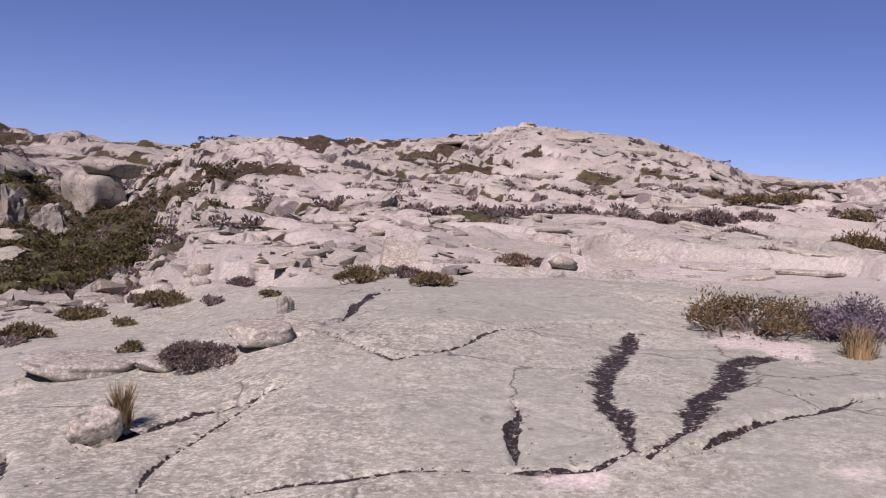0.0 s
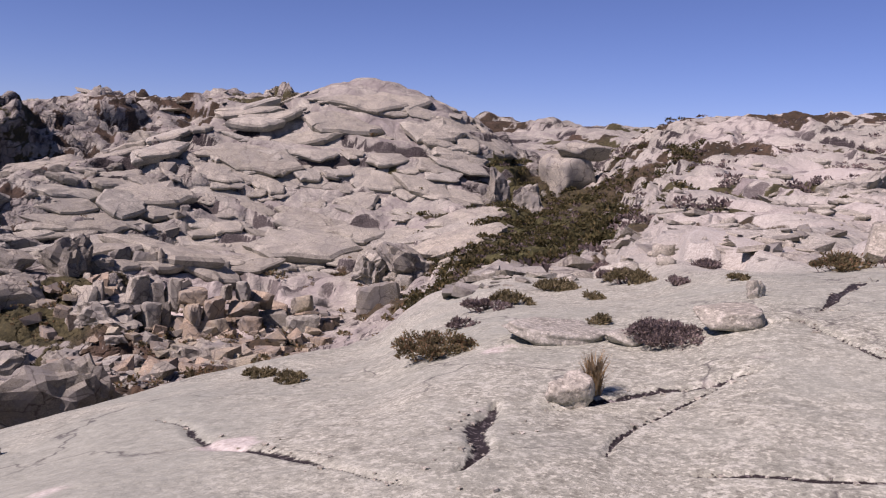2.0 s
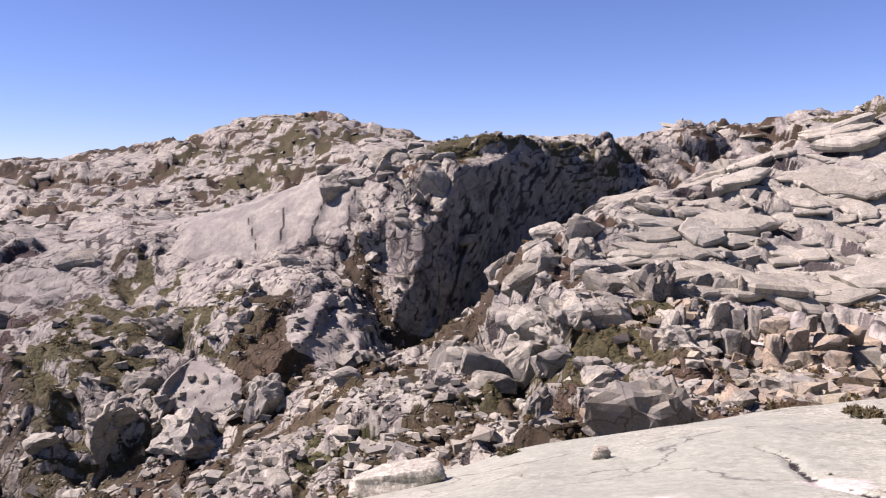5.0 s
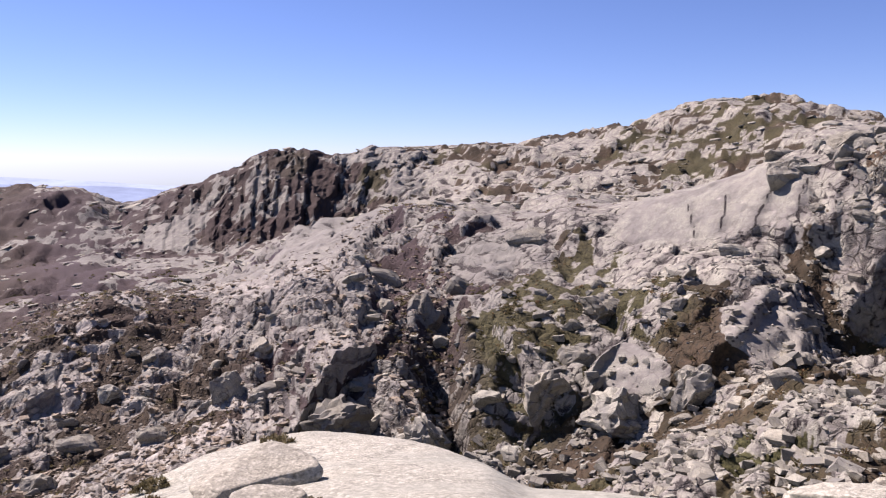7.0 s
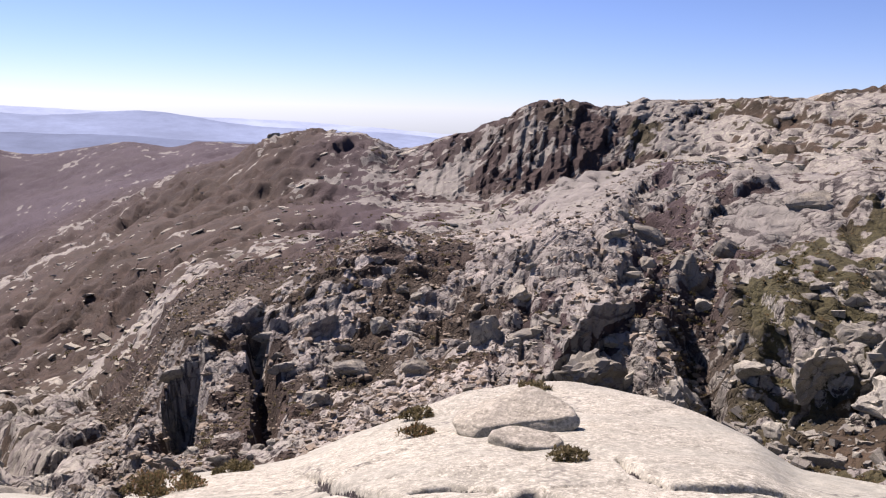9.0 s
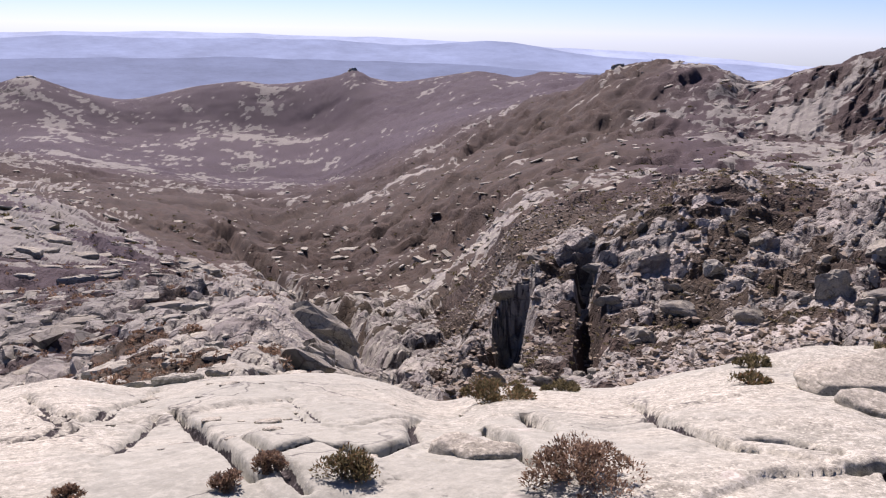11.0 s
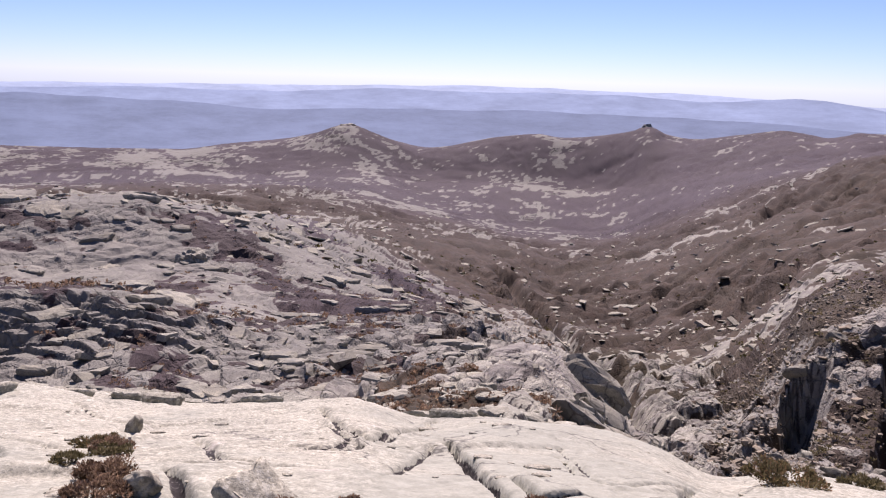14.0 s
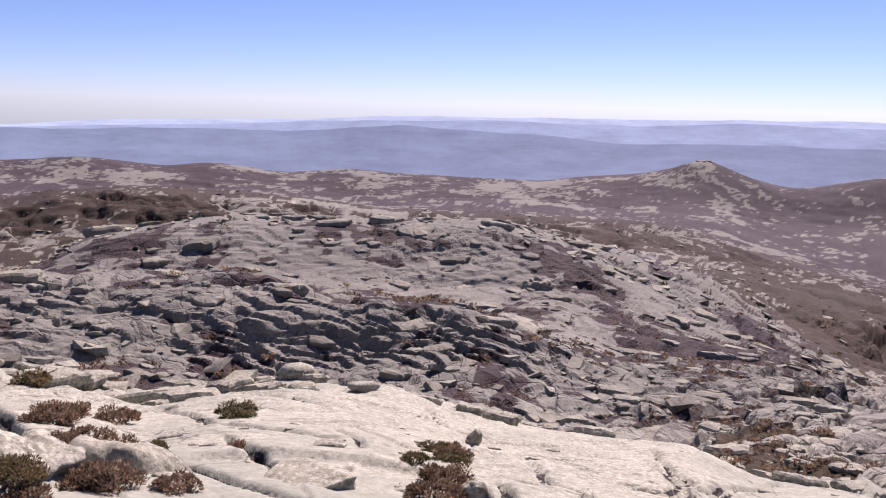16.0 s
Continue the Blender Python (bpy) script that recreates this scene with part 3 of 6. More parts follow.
# stream cuts and shaded clefts of the far bank: width, depth, then (bearing, distance) along them
CLEFTS = [
    (2.0, 9, (135.6, 92), (134.8, 106), (134.3, 116)),
    (1.4, 5, (129.3, 92), (129.0, 106), (129.6, 122)),
    (2.2, 3.5, (98.2, 74), (98.0, 86), (99.0, 104)),
    (2.5, 4, (62.0, 56), (64.5, 66), (66.0, 76)),
    (6.0, 10, (146.5, 110), (148.0, 180), (151.5, 300), (155.0, 460)),
]


def cleft_field(x, y, r):
    """How deep the clefts are cut, in metres."""
    cut = np.zeros_like(x)
    some = (r > 45) & (r < 700)
    px, py = x[some], y[some]
    px, py = px + 1.2 * fractal(px / 9, py / 9, 421, 3), py + 1.2 * fractal(px / 9, py / 9, 425, 3)
    best = np.zeros_like(px)
    for width, depth, *way in CLEFTS:
        pts = [(-math.sin(radians(a)) * d, math.cos(radians(a)) * d) for a, d in way]
        dist = np.full(px.shape, 999.0)
        for (x0, y0), (x1, y1) in zip(pts, pts[1:]):
            ex, ey = x1 - x0, y1 - y0
            t = np.clip(((px - x0) * ex + (py - y0) * ey) / (ex * ex + ey * ey), 0, 1)
            dist = np.minimum(dist, np.hypot(px - x0 - t * ex, py - y0 - t * ey))
        best = np.maximum(best, depth * (1 - soft(dist, 0.3 * width, 1.5 * width)))
    cut[some] = best
    return cut


# buttresses of the steep walls: how far they stand out, breadth of the shaded side and of the fading back in degrees,
# then (bearing, height angle) down the edge between sunlit back and shaded side
BUTTRESSES = [
    (6.5, 3.2, 4, (67.0, 1.2), (68.4, -1.4), (70.1, -3.8)),
    (5, 2.3, 4, (70.1, -3.4), (70.5, -5.1), (72.2, -8.5), (74.0, -12.2)),
    (6, 2.4, 2.6, (64.2, -2.6), (66.5, -4.1), (68.3, -6.8), (69.8, -9.6), (71.3, -11.2)),
    (2.5, 1, 1.2, (64.7, 1.2), (64.2, -2.4)),
    (4, 1.6, 1.5, (58.6, 1.5), (59.4, -0.6)),
    (2.6, 1.0, 1.2, (61.4, 1.8), (62.6, -1.8)),
    (2.2, 0.9, 1.1, (66.0, 0.4), (66.4, -2.6)),
    (1.62, 0.7, 1.62, (69.6, 0.9), (70.7, -2.8)),
    (1.75, 0.7, 1.88, (71.6, 0.5), (71.9, -3.4)),
    (1.5, 0.7, 1.75, (73.1, 0.2), (74.2, -4.2)),
    (1.25, 0.6, 1.5, (75.6, -0.4), (76.2, -4.4)),
    (1.62, 0.7, 2, (77.3, -1.0), (78.5, -3.1), (78.1, -6.6)),
    (1.25, 0.6, 1.5, (80.0, -1.9), (80.4, -4.4)),
    (1.38, 0.6, 1.75, (82.0, -2.6), (82.3, -5.0)),
    (1.6, 0.5, 1, (74.4, -5.6), (74.6, -8.5), (74.2, -11.8)),
    (1.56, 0.7, 1.12, (88.0, -3.8), (88.3, -6.0)),
    (1.56, 0.7, 1.12, (89.4, -3.6), (89.6, -6.0)),
    (1.56, 0.7, 1.12, (90.5, -3.6), (90.7, -6.2)),
    (1.56, 0.7, 1.12, (91.6, -3.6), (91.8, -6.0)),
    (2.2, 1, 1.4, (78.0, -8.0), (79.6, -10.9), (81.1, -13.0)),
    (11, 3.4, 2.4, (105.2, -11.8), (108.1, -14.6), (109.2, -16.2), (109.9, -18.4)),
    (8, 1.9, 1.6, (99.8, -15.4), (101.3, -18.8)),
    (3.75, 1.3, 2.4, (87.0, -11.4), (88.5, -13.3), (90.4, -17.2)),
    (2, 0.7, 1.2, (92.4, -12.6), (93.0, -16.6)),
    (2, 0.7, 1.2, (95.0, -12.8), (95.4, -16.8)),
    (2.5, 0.7, 1.4, (117.5, -12.0), (118.6, -14.6)),
    (2.75, 0.8, 1.2, (111.6, -12.0), (112.6, -14.4)),
    (5.62, 1.1, 2, (137.0, -17.6), (138.0, -20.0), (139.6, -23.6)),
    (3, 0.7, 1.2, (128.2, -18.2), (128.9, -23.6)),
    (2.5, 0.6, 1.2, (131.4, -18.6), (131.8, -23.6)),
    (2, 0.5, 1, (126.0, -18.8), (126.2, -22.6)),
    (3.6, 2.4, 1.8, (53.0, -7.2), (54.0, -9.4)),
    (3, 1.6, 1.6, (57.8, -6.6), (58.4, -9.0)),
    (3, 1.4, 1.6, (60.4, -9.2), (61.4, -11.6)),
    (1.6, 0.6, 1, (62.4, -7.0), (63.0, -11.0)),
    (1.4, 0.5, 1, (64.6, -8.0), (65.4, -12.0)),
    (2, 0.7, 1.6, (59.4, -13.2), (61.0, -16.8)),
]


def buttresses(az, el, r):
    """How far the buttresses stand out towards the viewer, in metres."""
    out = np.zeros_like(r)
    some = (az > 48) & (az < 145) & (r > 44) & (r < 175)
    a, e, d = az[some], el[some], r[some]
    a = a + 0.8 * fractal(a / 2.5, e / 2.5, 531, 4)
    e = e + 0.8 * fractal(a / 2.5, e / 4.0, 536, 3)
    got, line = np.zeros_like(a), np.zeros_like(a)
    for depth, side, back, *way in BUTTRESSES:
        way = sorted((p[1], p[0]) for p in way)
        low, high = way[0][0], way[-1][0]
        u = a - np.interp(e, [p[0] for p in way], [p[1] for p in way])
        span = soft(e, low - 0.8, low + 0.3) * (1 - soft(e, high - 0.3, high + 0.6))
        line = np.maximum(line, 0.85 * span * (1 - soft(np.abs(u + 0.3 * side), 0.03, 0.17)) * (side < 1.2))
        got += span * depth * (0.5 if side < 0.9 else 1.0) * (d / 95) * np.clip(u / side + 1, 0, 1) * np.exp(-np.maximum(u, 0) / back)
    out[some] = got
    cracked = np.zeros_like(r)
    cracked[some] = line
    # the serrated wall of the far ridge
    for period, seed, amp in ((1.9, 3, 6.0), (0.8, 4, 2.5)):
        zone = soft(az, 101, 106) * (1 - soft(az, 117, 121)) * soft(r, 330, 400) * (1 - soft(r, 500, 560))
        u = az / period + 1.1 * fractal(az / (2.2 * period), r / 90.0, 500 + seed, 3) + 0.012 * r
        f = u - np.floor(u)
        out += zone * amp * (0.5 + 0.9 * hash01(np.floor(u), np.floor(u) * 0, 510 + seed)) * (1 - f) * soft(f, 0, 0.14)
    return out, cracked


# smooth bare sheets of the far bank: bearing, height angle, half-breadths and how far they rise to the left
SHEETS = [(81, -2.8, 7, 2.4, -0.25), (77, -10, 3.2, 2.4, 0.0), (86, -13.6, 2.8, 2.0, 0.2), (109, -6.6, 6.2, 1.9, -0.32), (123, -7.2, 2.0, 1.2, 0.0), (105.8, -12.6, 2.4, 1.6, 0.0),
          (96, -6.5, 3.0, 1.2, -0.1), (57.6, -15.4, 2.6, 1.5, 0.15)]


def sheets(az, el, r):
    """Where the far bank is smooth and bare, 0 to 1."""
    out = np.zeros_like(r)
    for a0, e0, da, de, lean in SHEETS:
        u = (az - a0) / da
        v = (el - e0 - lean * (az - a0)) / de
        out = np.maximum(out, 1 - soft(np.hypot(u, v), 0.7, 1.1))
    return out * soft(r, 40, 50) * (1 - soft(r, 175, 200))


def relief(X, Y, x, y, az, r, z0, spacing):
    """The rock's own forms over the smooth slopes, X and Y counted along the slope: lift along z, push along the
    slope's normal, joints and painted ledge shade (0 to 1), and how bare and smooth the slab is."""
    wx = X + 0.35 * r ** 0.5 * smooth_noise(X / 7, Y / 7, 11)
    wy = Y + 0.35 * r ** 0.5 * smooth_noise(X / 7, Y / 7, 12)
    gentle = 1 - soft(az, 14, 32) + soft(az, 212, 240)
    rough = soft(r, 9, 40) * (1 - 0.5 * gentle * (1 - soft(r, 40, 110)) - 0.38 * gentle)
    back = soft(az, 140, 165) * (1 - soft(az, 212, 230))
    rough = rough + 0.35 * back * soft(r, 11, 16) * (1 - soft(r, 16, 40))
    slab = soft(fractal(X / 40, Y / 40, 21, 3), -0.15, 0.35)
    dome = bump_at(az, r, 38, 13, 92, 30)
    strata = soft(az, 150, 166) * (1 - soft(az, 216, 230)) * soft(r, 15, 24) * (1 - soft(r, 190, 270))
    slab = np.maximum(slab, np.maximum(dome, bump_at(az, r, 81, 8, 114, 15)))
    slab = np.maximum(slab, 0.4 * bump_at(az, r, 65, 9, 128, 20))
    slab = np.maximum(slab, 0.25 * strata)
    smooth = sheets(az, np.degrees(np.arctan2(z0 - EYE, r)), r)
    bank = soft(az, 48, 56) * (1 - soft(az, 138, 146)) * soft(r, 40, 52) * (1 - soft(r, 170, 210))
    slab = np.maximum(slab * (1 - 0.5 * bank), smooth)
    slab = slab * (1 - 0.9 * bump_at(az, r, 60, 10, 58, 16)) * (1 - 0.6 * soft(az, 88, 98) * (1 - soft(az, 128, 140)) * soft(r, 60, 75) * (1 - soft(r, 130, 170)))
    cliff = soft(az, 60, 66) * (1 - soft(az, 92, 99)) * soft(r, 92, 104) * (1 - soft(r, 132, 150))
    serrated = soft(az, 99, 104) * (1 - soft(az, 118, 122)) * soft(r, 190, 240) * (1 - soft(r, 480, 540))
    loose = soft(az, 110, 117) * (1 - soft(az, 133, 138)) * soft(r, 70, 85) * (1 - soft(r, 150, 180))
    rough = rough * (1 - 0.25 * serrated) * (1 - 0.45 * loose) * (1 - 0.6 * soft(r, 600, 900)) * (1 - 0.36 * bank) * (1 - 0.35 * smooth) * (1.2 - 0.75 * slab) * (1 - 0.72 * dome) * (1 - 0.15 * cliff) * (1 - 0.66 * strata) * (1 - 0.85 * bump_at(az, r, 149, 4, 55, 35)) * (1 - 0.5 * bump_at(az, r, 203, 14, 210, 60)) * (1 - 0.55 * gentle * soft(r, 90, 120) * (1 - soft(r, 150, 200)))
    # ledges of parted sheets, each with a dark line of shade painted beneath
    broken = soft(fractal(X / 9, Y / 9, 131, 3), -0.35, 0.25)
    h = z0 + 0.10 * x - 0.06 * y
    near_ledge = soft(r, 15, 40) * (1 - soft(r, 150, 260))
    far_ledge = soft(r, 120, 220) * (1 - soft(r, 1100, 1700)) * (1 - soft(az, 98, 103) * (1 - soft(az, 119, 123)) * soft(r, 300, 360) * (1 - soft(r, 520, 600)))
    gaps = soft(fractal(X / 5, Y / 5, 181, 3), -0.12, 0.22)
    l1, g1 = terrace(h + 1.3 * fractal(X / 8, Y / 8, 141, 4), 1.5, near_ledge * np.clip(0.25 + 0.75 * broken + dome, 0, 1) * (1 - 0.15 * gentle) * (1 - 0.7 * back) * (1 - 0.8 * cliff) * (1 - 0.7 * dome))
    l5, g5 = terrace(h + 2.6 * fractal(X / 13, Y / 13, 191, 4), 1.6, np.clip(1.4 * bump_at(az, r, 40, 15, 90, 34), 0, 1) * (0.2 + 0.8 * soft(broken, 0.1, 0.5)) * (1 - 0.8 * soft(np.degrees(np.arctan2(z0 - EYE, r)), 3.0, 4.2)), 0.70)
    dip = z0 + 0.17 * r - 0.26 * x
    l2, g2 = terrace(dip + 4.2 * fractal(X / 22, Y / 22, 171, 3) + 1.2 * fractal(X / 5, Y / 5, 173, 3), 2.4, strata * soft(r, 30, 45) * (0.3 + 0.2 * soft(r, 66, 96)) * (1 - 0.7 * soft(r, 95, 150)) * (0.5 + 0.5 * broken), 0.66)
    l6, g6 = terrace(dip + 1.1 * fractal(X / 9, Y / 9, 175, 2), 0.8, 0.6 * strata * soft(broken, 0.2, 0.7) * (1 - soft(r, 80, 130)), 0.66)
    l2, g2 = l2 + l6, 0.6 * np.maximum(g2, g6)
    l3, g3 = terrace(h + 5 * fractal(X / 34, Y / 34, 151, 4), 5.0, far_ledge * (1 - 0.6 * back) * (0.2 + 0.6 * broken))
    flags, gf = terrace(h + 0.09 * r + 1.3 * fractal(X / 10, Y / 10, 195, 4), 0.85, gentle * soft(r, 13, 20) * (1 - soft(r, 135, 160)) * (0.45 + 0.55 * broken), 0.66)
    l4, g4 = terrace(h + 0.5 * fractal(X / 3, Y / 3, 161, 4), 0.55, 0.8 * back * soft(r, 10, 15) * (1 - soft(r, 30, 60)))
    lift = (l1 + l2 + l3 + l4 + l5 + flags) * (1 - bump_at(az, r, 147, 5, 70, 50)) + 0.3 * dome
    ledge_shade = np.maximum(np.maximum(np.maximum(g1, g2), np.maximum(g3, g4)) * gaps, np.maximum(np.clip(1.6 * g5, 0, 1), gf * soft(r, 30, 48)) * soft(gaps, 0.0, 0.4))
    push = np.zeros_like(x)
    joint = np.zeros_like(x)
    turn = radians(9)
    for k, (size, high) in enumerate(((200, 0.015), (80, 0.04), (30, 0.10), (12, 0.17), (5, 0.19), (2.2, 0.17), (1.0, 0.13))):
        keep = soft(size / spacing, 1.6, 4.5) * soft(r / size, 2.0, 6)
        if keep.max() <= 0:
            continue
        c, s = math.cos(turn * k), math.sin(turn * k)
        u, v = (c * wx + s * wy) / (size * 1.3), (-s * wx + c * wy) / (size * 0.6)
        wob = 0.25 * smooth_noise(u * 2.3, v * 2.3, 60 + k)
        t, j = blocks(u + wob, v - wob, 31 + 7 * k, np.clip(1.5 * spacing / size, 0.10, 0.6), 0.7, 1.9)
        push += keep * rough * high * size * (t - 0.35 * j)
        joint = np.maximum(joint, keep * j * soft(rough, 0.1, 0.5))
        push += keep * rough * high * size * 0.4 * fractal(u * 1.7, v * 1.7, 80 + k, 2)
    # the near slabs: broad swells, hollows and low sheet edges
    near = 1 - soft(r, 16, 40)
    wave = 0.20 * smooth_noise(x / 3.1, y / 3.1, 5) + 0.06 * smooth_noise(x / 1.1, y / 1.1, 6) + 0.012 * fractal(x / 0.35, y / 0.35, 7, 2)
    ux, uy = x + 0.5 * fractal(x / 1.4, y / 1.4, 8, 2), y + 0.5 * fractal(x / 1.4, y / 1.4, 9, 2)
    sheet, sj = blocks(ux / 2.4, uy / 1.7, 211, 0.07)
    sheet2, sj2 = blocks(ux / 0.9 + 3, uy / 0.7, 231, 0.09)
    down = soft(az, 92, 120) * (1 - soft(az, 225, 250))
    wave += 0.06 * (down + 0.15) * (sheet - 0.3 * sj) + 0.03 * down * (sheet2 - 0.4 * sj2) * soft(fractal(x / 3, y / 3, 241, 2), -0.1, 0.3)
    lift = lift + near * wave * soft(r, 1.5, 4)
    joint = np.maximum(joint, 0.55 * sj * near * (down + 0.1))
    joint = np.maximum(joint * 0.85, ledge_shade)
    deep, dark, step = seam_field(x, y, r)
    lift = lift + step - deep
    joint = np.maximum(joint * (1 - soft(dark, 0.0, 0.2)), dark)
    return lift, push, joint, slab


def ground_grid():
    az = np.concatenate([np.arange(-31, 216.01, 0.21), np.arange(217, 328.5, 1.6)])
    r, z, seg = base_rows(az)
    A = np.broadcast_to(az, r.shape)
    sin_a, cos_a = -np.sin(np.radians(A)), np.cos(np.radians(A))
    x, y = sin_a * r, cos_a * r
    gap, rise = np.gradient(r, axis=0), np.gradient(z, axis=0)
    along = r[:1] + np.concatenate([np.zeros((1, r.shape[1])), np.cumsum(np.hypot(np.diff(r, axis=0), np.diff(z, axis=0)), axis=0)])
    # bearing by bearing the length along the slope must stay smooth
    kernel = np.ones(9) / 9
    along = np.stack([np.convolve(np.pad(row, 4, mode="edge"), kernel, mode="valid") for row in along])
    spacing = np.maximum(np.hypot(gap, rise) * 0.7, r * radians(0.21))
    lift, push, joint, slab = relief(sin_a * along, cos_a * along, x, y, A, r, z, spacing)
    steep = np.hypot(gap, rise)
    out, cracked = buttresses(A, np.degrees(np.arctan2(z - EYE, r)), r)
    r2 = r - push * rise / steep - out
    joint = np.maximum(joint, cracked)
    z2 = z + push * gap / steep + lift - cleft_field(x, y, r)
    r2 = np.maximum.accumulate(np.maximum(r2, 0.2), axis=0)
    return az, r2, z2, A, sin_a * r2, cos_a * r2, gap, lift + push, joint, slab


def plants(A, r, x, y, dz, slope, slab, above):
    """Where heath covers the rock, and where it is green."""
    low = -dz / (0.035 * r + 0.3)
    cover = 0.65 * fractal(x / 16, y / 16, 90, 4) + 0.55 * fractal(x / 5, y / 5, 94, 3) + 0.45 * fractal(x / 2.2, y / 2.2, 91, 3) + 0.5 * np.clip(low, -1.2, 1.2) - 0.30 * slab
    heath = soft(r, 190, 360) * soft(A, 110, 126) * (1 - soft(A, 214, 225)) + 0.36 * soft(r, 78, 110) * soft(A, 156, 168) * (1 - soft(A, 206, 214)) * (1 - soft(r, 230, 270))
    heath = heath + 0.30 * soft(r, 260, 400) * soft(A, 66, 80) * (1 - soft(A, 110, 126))
    rocky = bump_at(A, r, 185, 26, 190, 45) + bump_at(A, r, 190, 25, 72, 12) + bump_at(A, r, 147, 8, 620, 200) * 0.4
    bare = -0.35 * bump_at(A, r, 180, 16, 122, 22) + 0.8 * bump_at(A, r, 153, 7, 46, 16) + 0.4 * bump_at(A, r, 143, 4, 150, 50) + 0.12 * bump_at(A, r, 40, 9, 85, 25) + 0.45 * bump_at(A, r, 79, 9, 58, 14) + 0.7 * bump_at(A, r, 79, 7, 116, 14)
    gully = 0.35 * bump_at(A, r, 99, 4, 84, 14) + 0.5 * bump_at(A, r, 110, 5, 76, 9) + bump_at(A, r, 24.5, 4.5, 66, 26) + bump_at(A, r, 60, 4, 106, 8) + bump_at(A, r, 69, 2.5, 97, 9) + 0.3 * bump_at(A, r, 76, 7, 66, 14)
    rise = soft(A, 150, 166) * (1 - soft(A, 216, 230)) * soft(r, 58, 80) * (1 - soft(r, 330, 420))
    side = (0.6 * soft(A, 106, 114) + 0.4 * soft(A, 126, 132)) * (1 - soft(A, 158, 166)) * soft(r, 105, 150) * (1 - soft(r, 500, 650))
    veg = soft(cover + 0.16 + 0.20 * rise + 0.42 * side + 0.15 * soft(A, 138, 146) * (1 - soft(A, 216, 230)) * soft(r, 15, 22) * (1 - soft(r, 60, 80)) + (0.04 + 0.1 * soft(A, 110, 116)) * soft(A, 92, 100) * (1 - soft(A, 132, 138)) * soft(r, 66, 80) * (1 - soft(r, 170, 220)) - 0.9 * sheets(A, np.degrees(np.arctan2(above, r)), r) + 0.16 * (1 - soft(A, 18, 26)) * soft(r, 24, 44) + 0.16 * soft(A, 26, 36) * (1 - soft(A, 104, 114)) * soft(r, 36, 50) * (1 - soft(r, 140, 200)) + (0.66 - 0.50 * soft(fractal(x / 90, y / 90, 98, 4), 0.0, 0.5)) * heath + 0.22 * soft(A, 120, 126) * (1 - soft(A, 146, 152)) * soft(r, 190, 300) - 0.22 * rocky - bare + 0.55 * np.clip(heath, 0, 1) * fractal(x / 45, y / 45, 99, 4) + 1.2 * gully, 0.26, 0.50) * soft(r, 14, 34) * (1 - 0.9 * soft(np.abs(slope), 1.0, 1.8))
    green = np.clip(gully * 1.2 + 0.7 * soft(fractal(x / 25, y / 25, 93, 2), 0.0, 0.2) * (1 - 0.6 * np.clip(heath, 0, 1)) * (1 - 0.8 * soft(A, 104, 112)), 0, 1)
    return np.maximum(veg, soft(r, 1900, 2300)), green


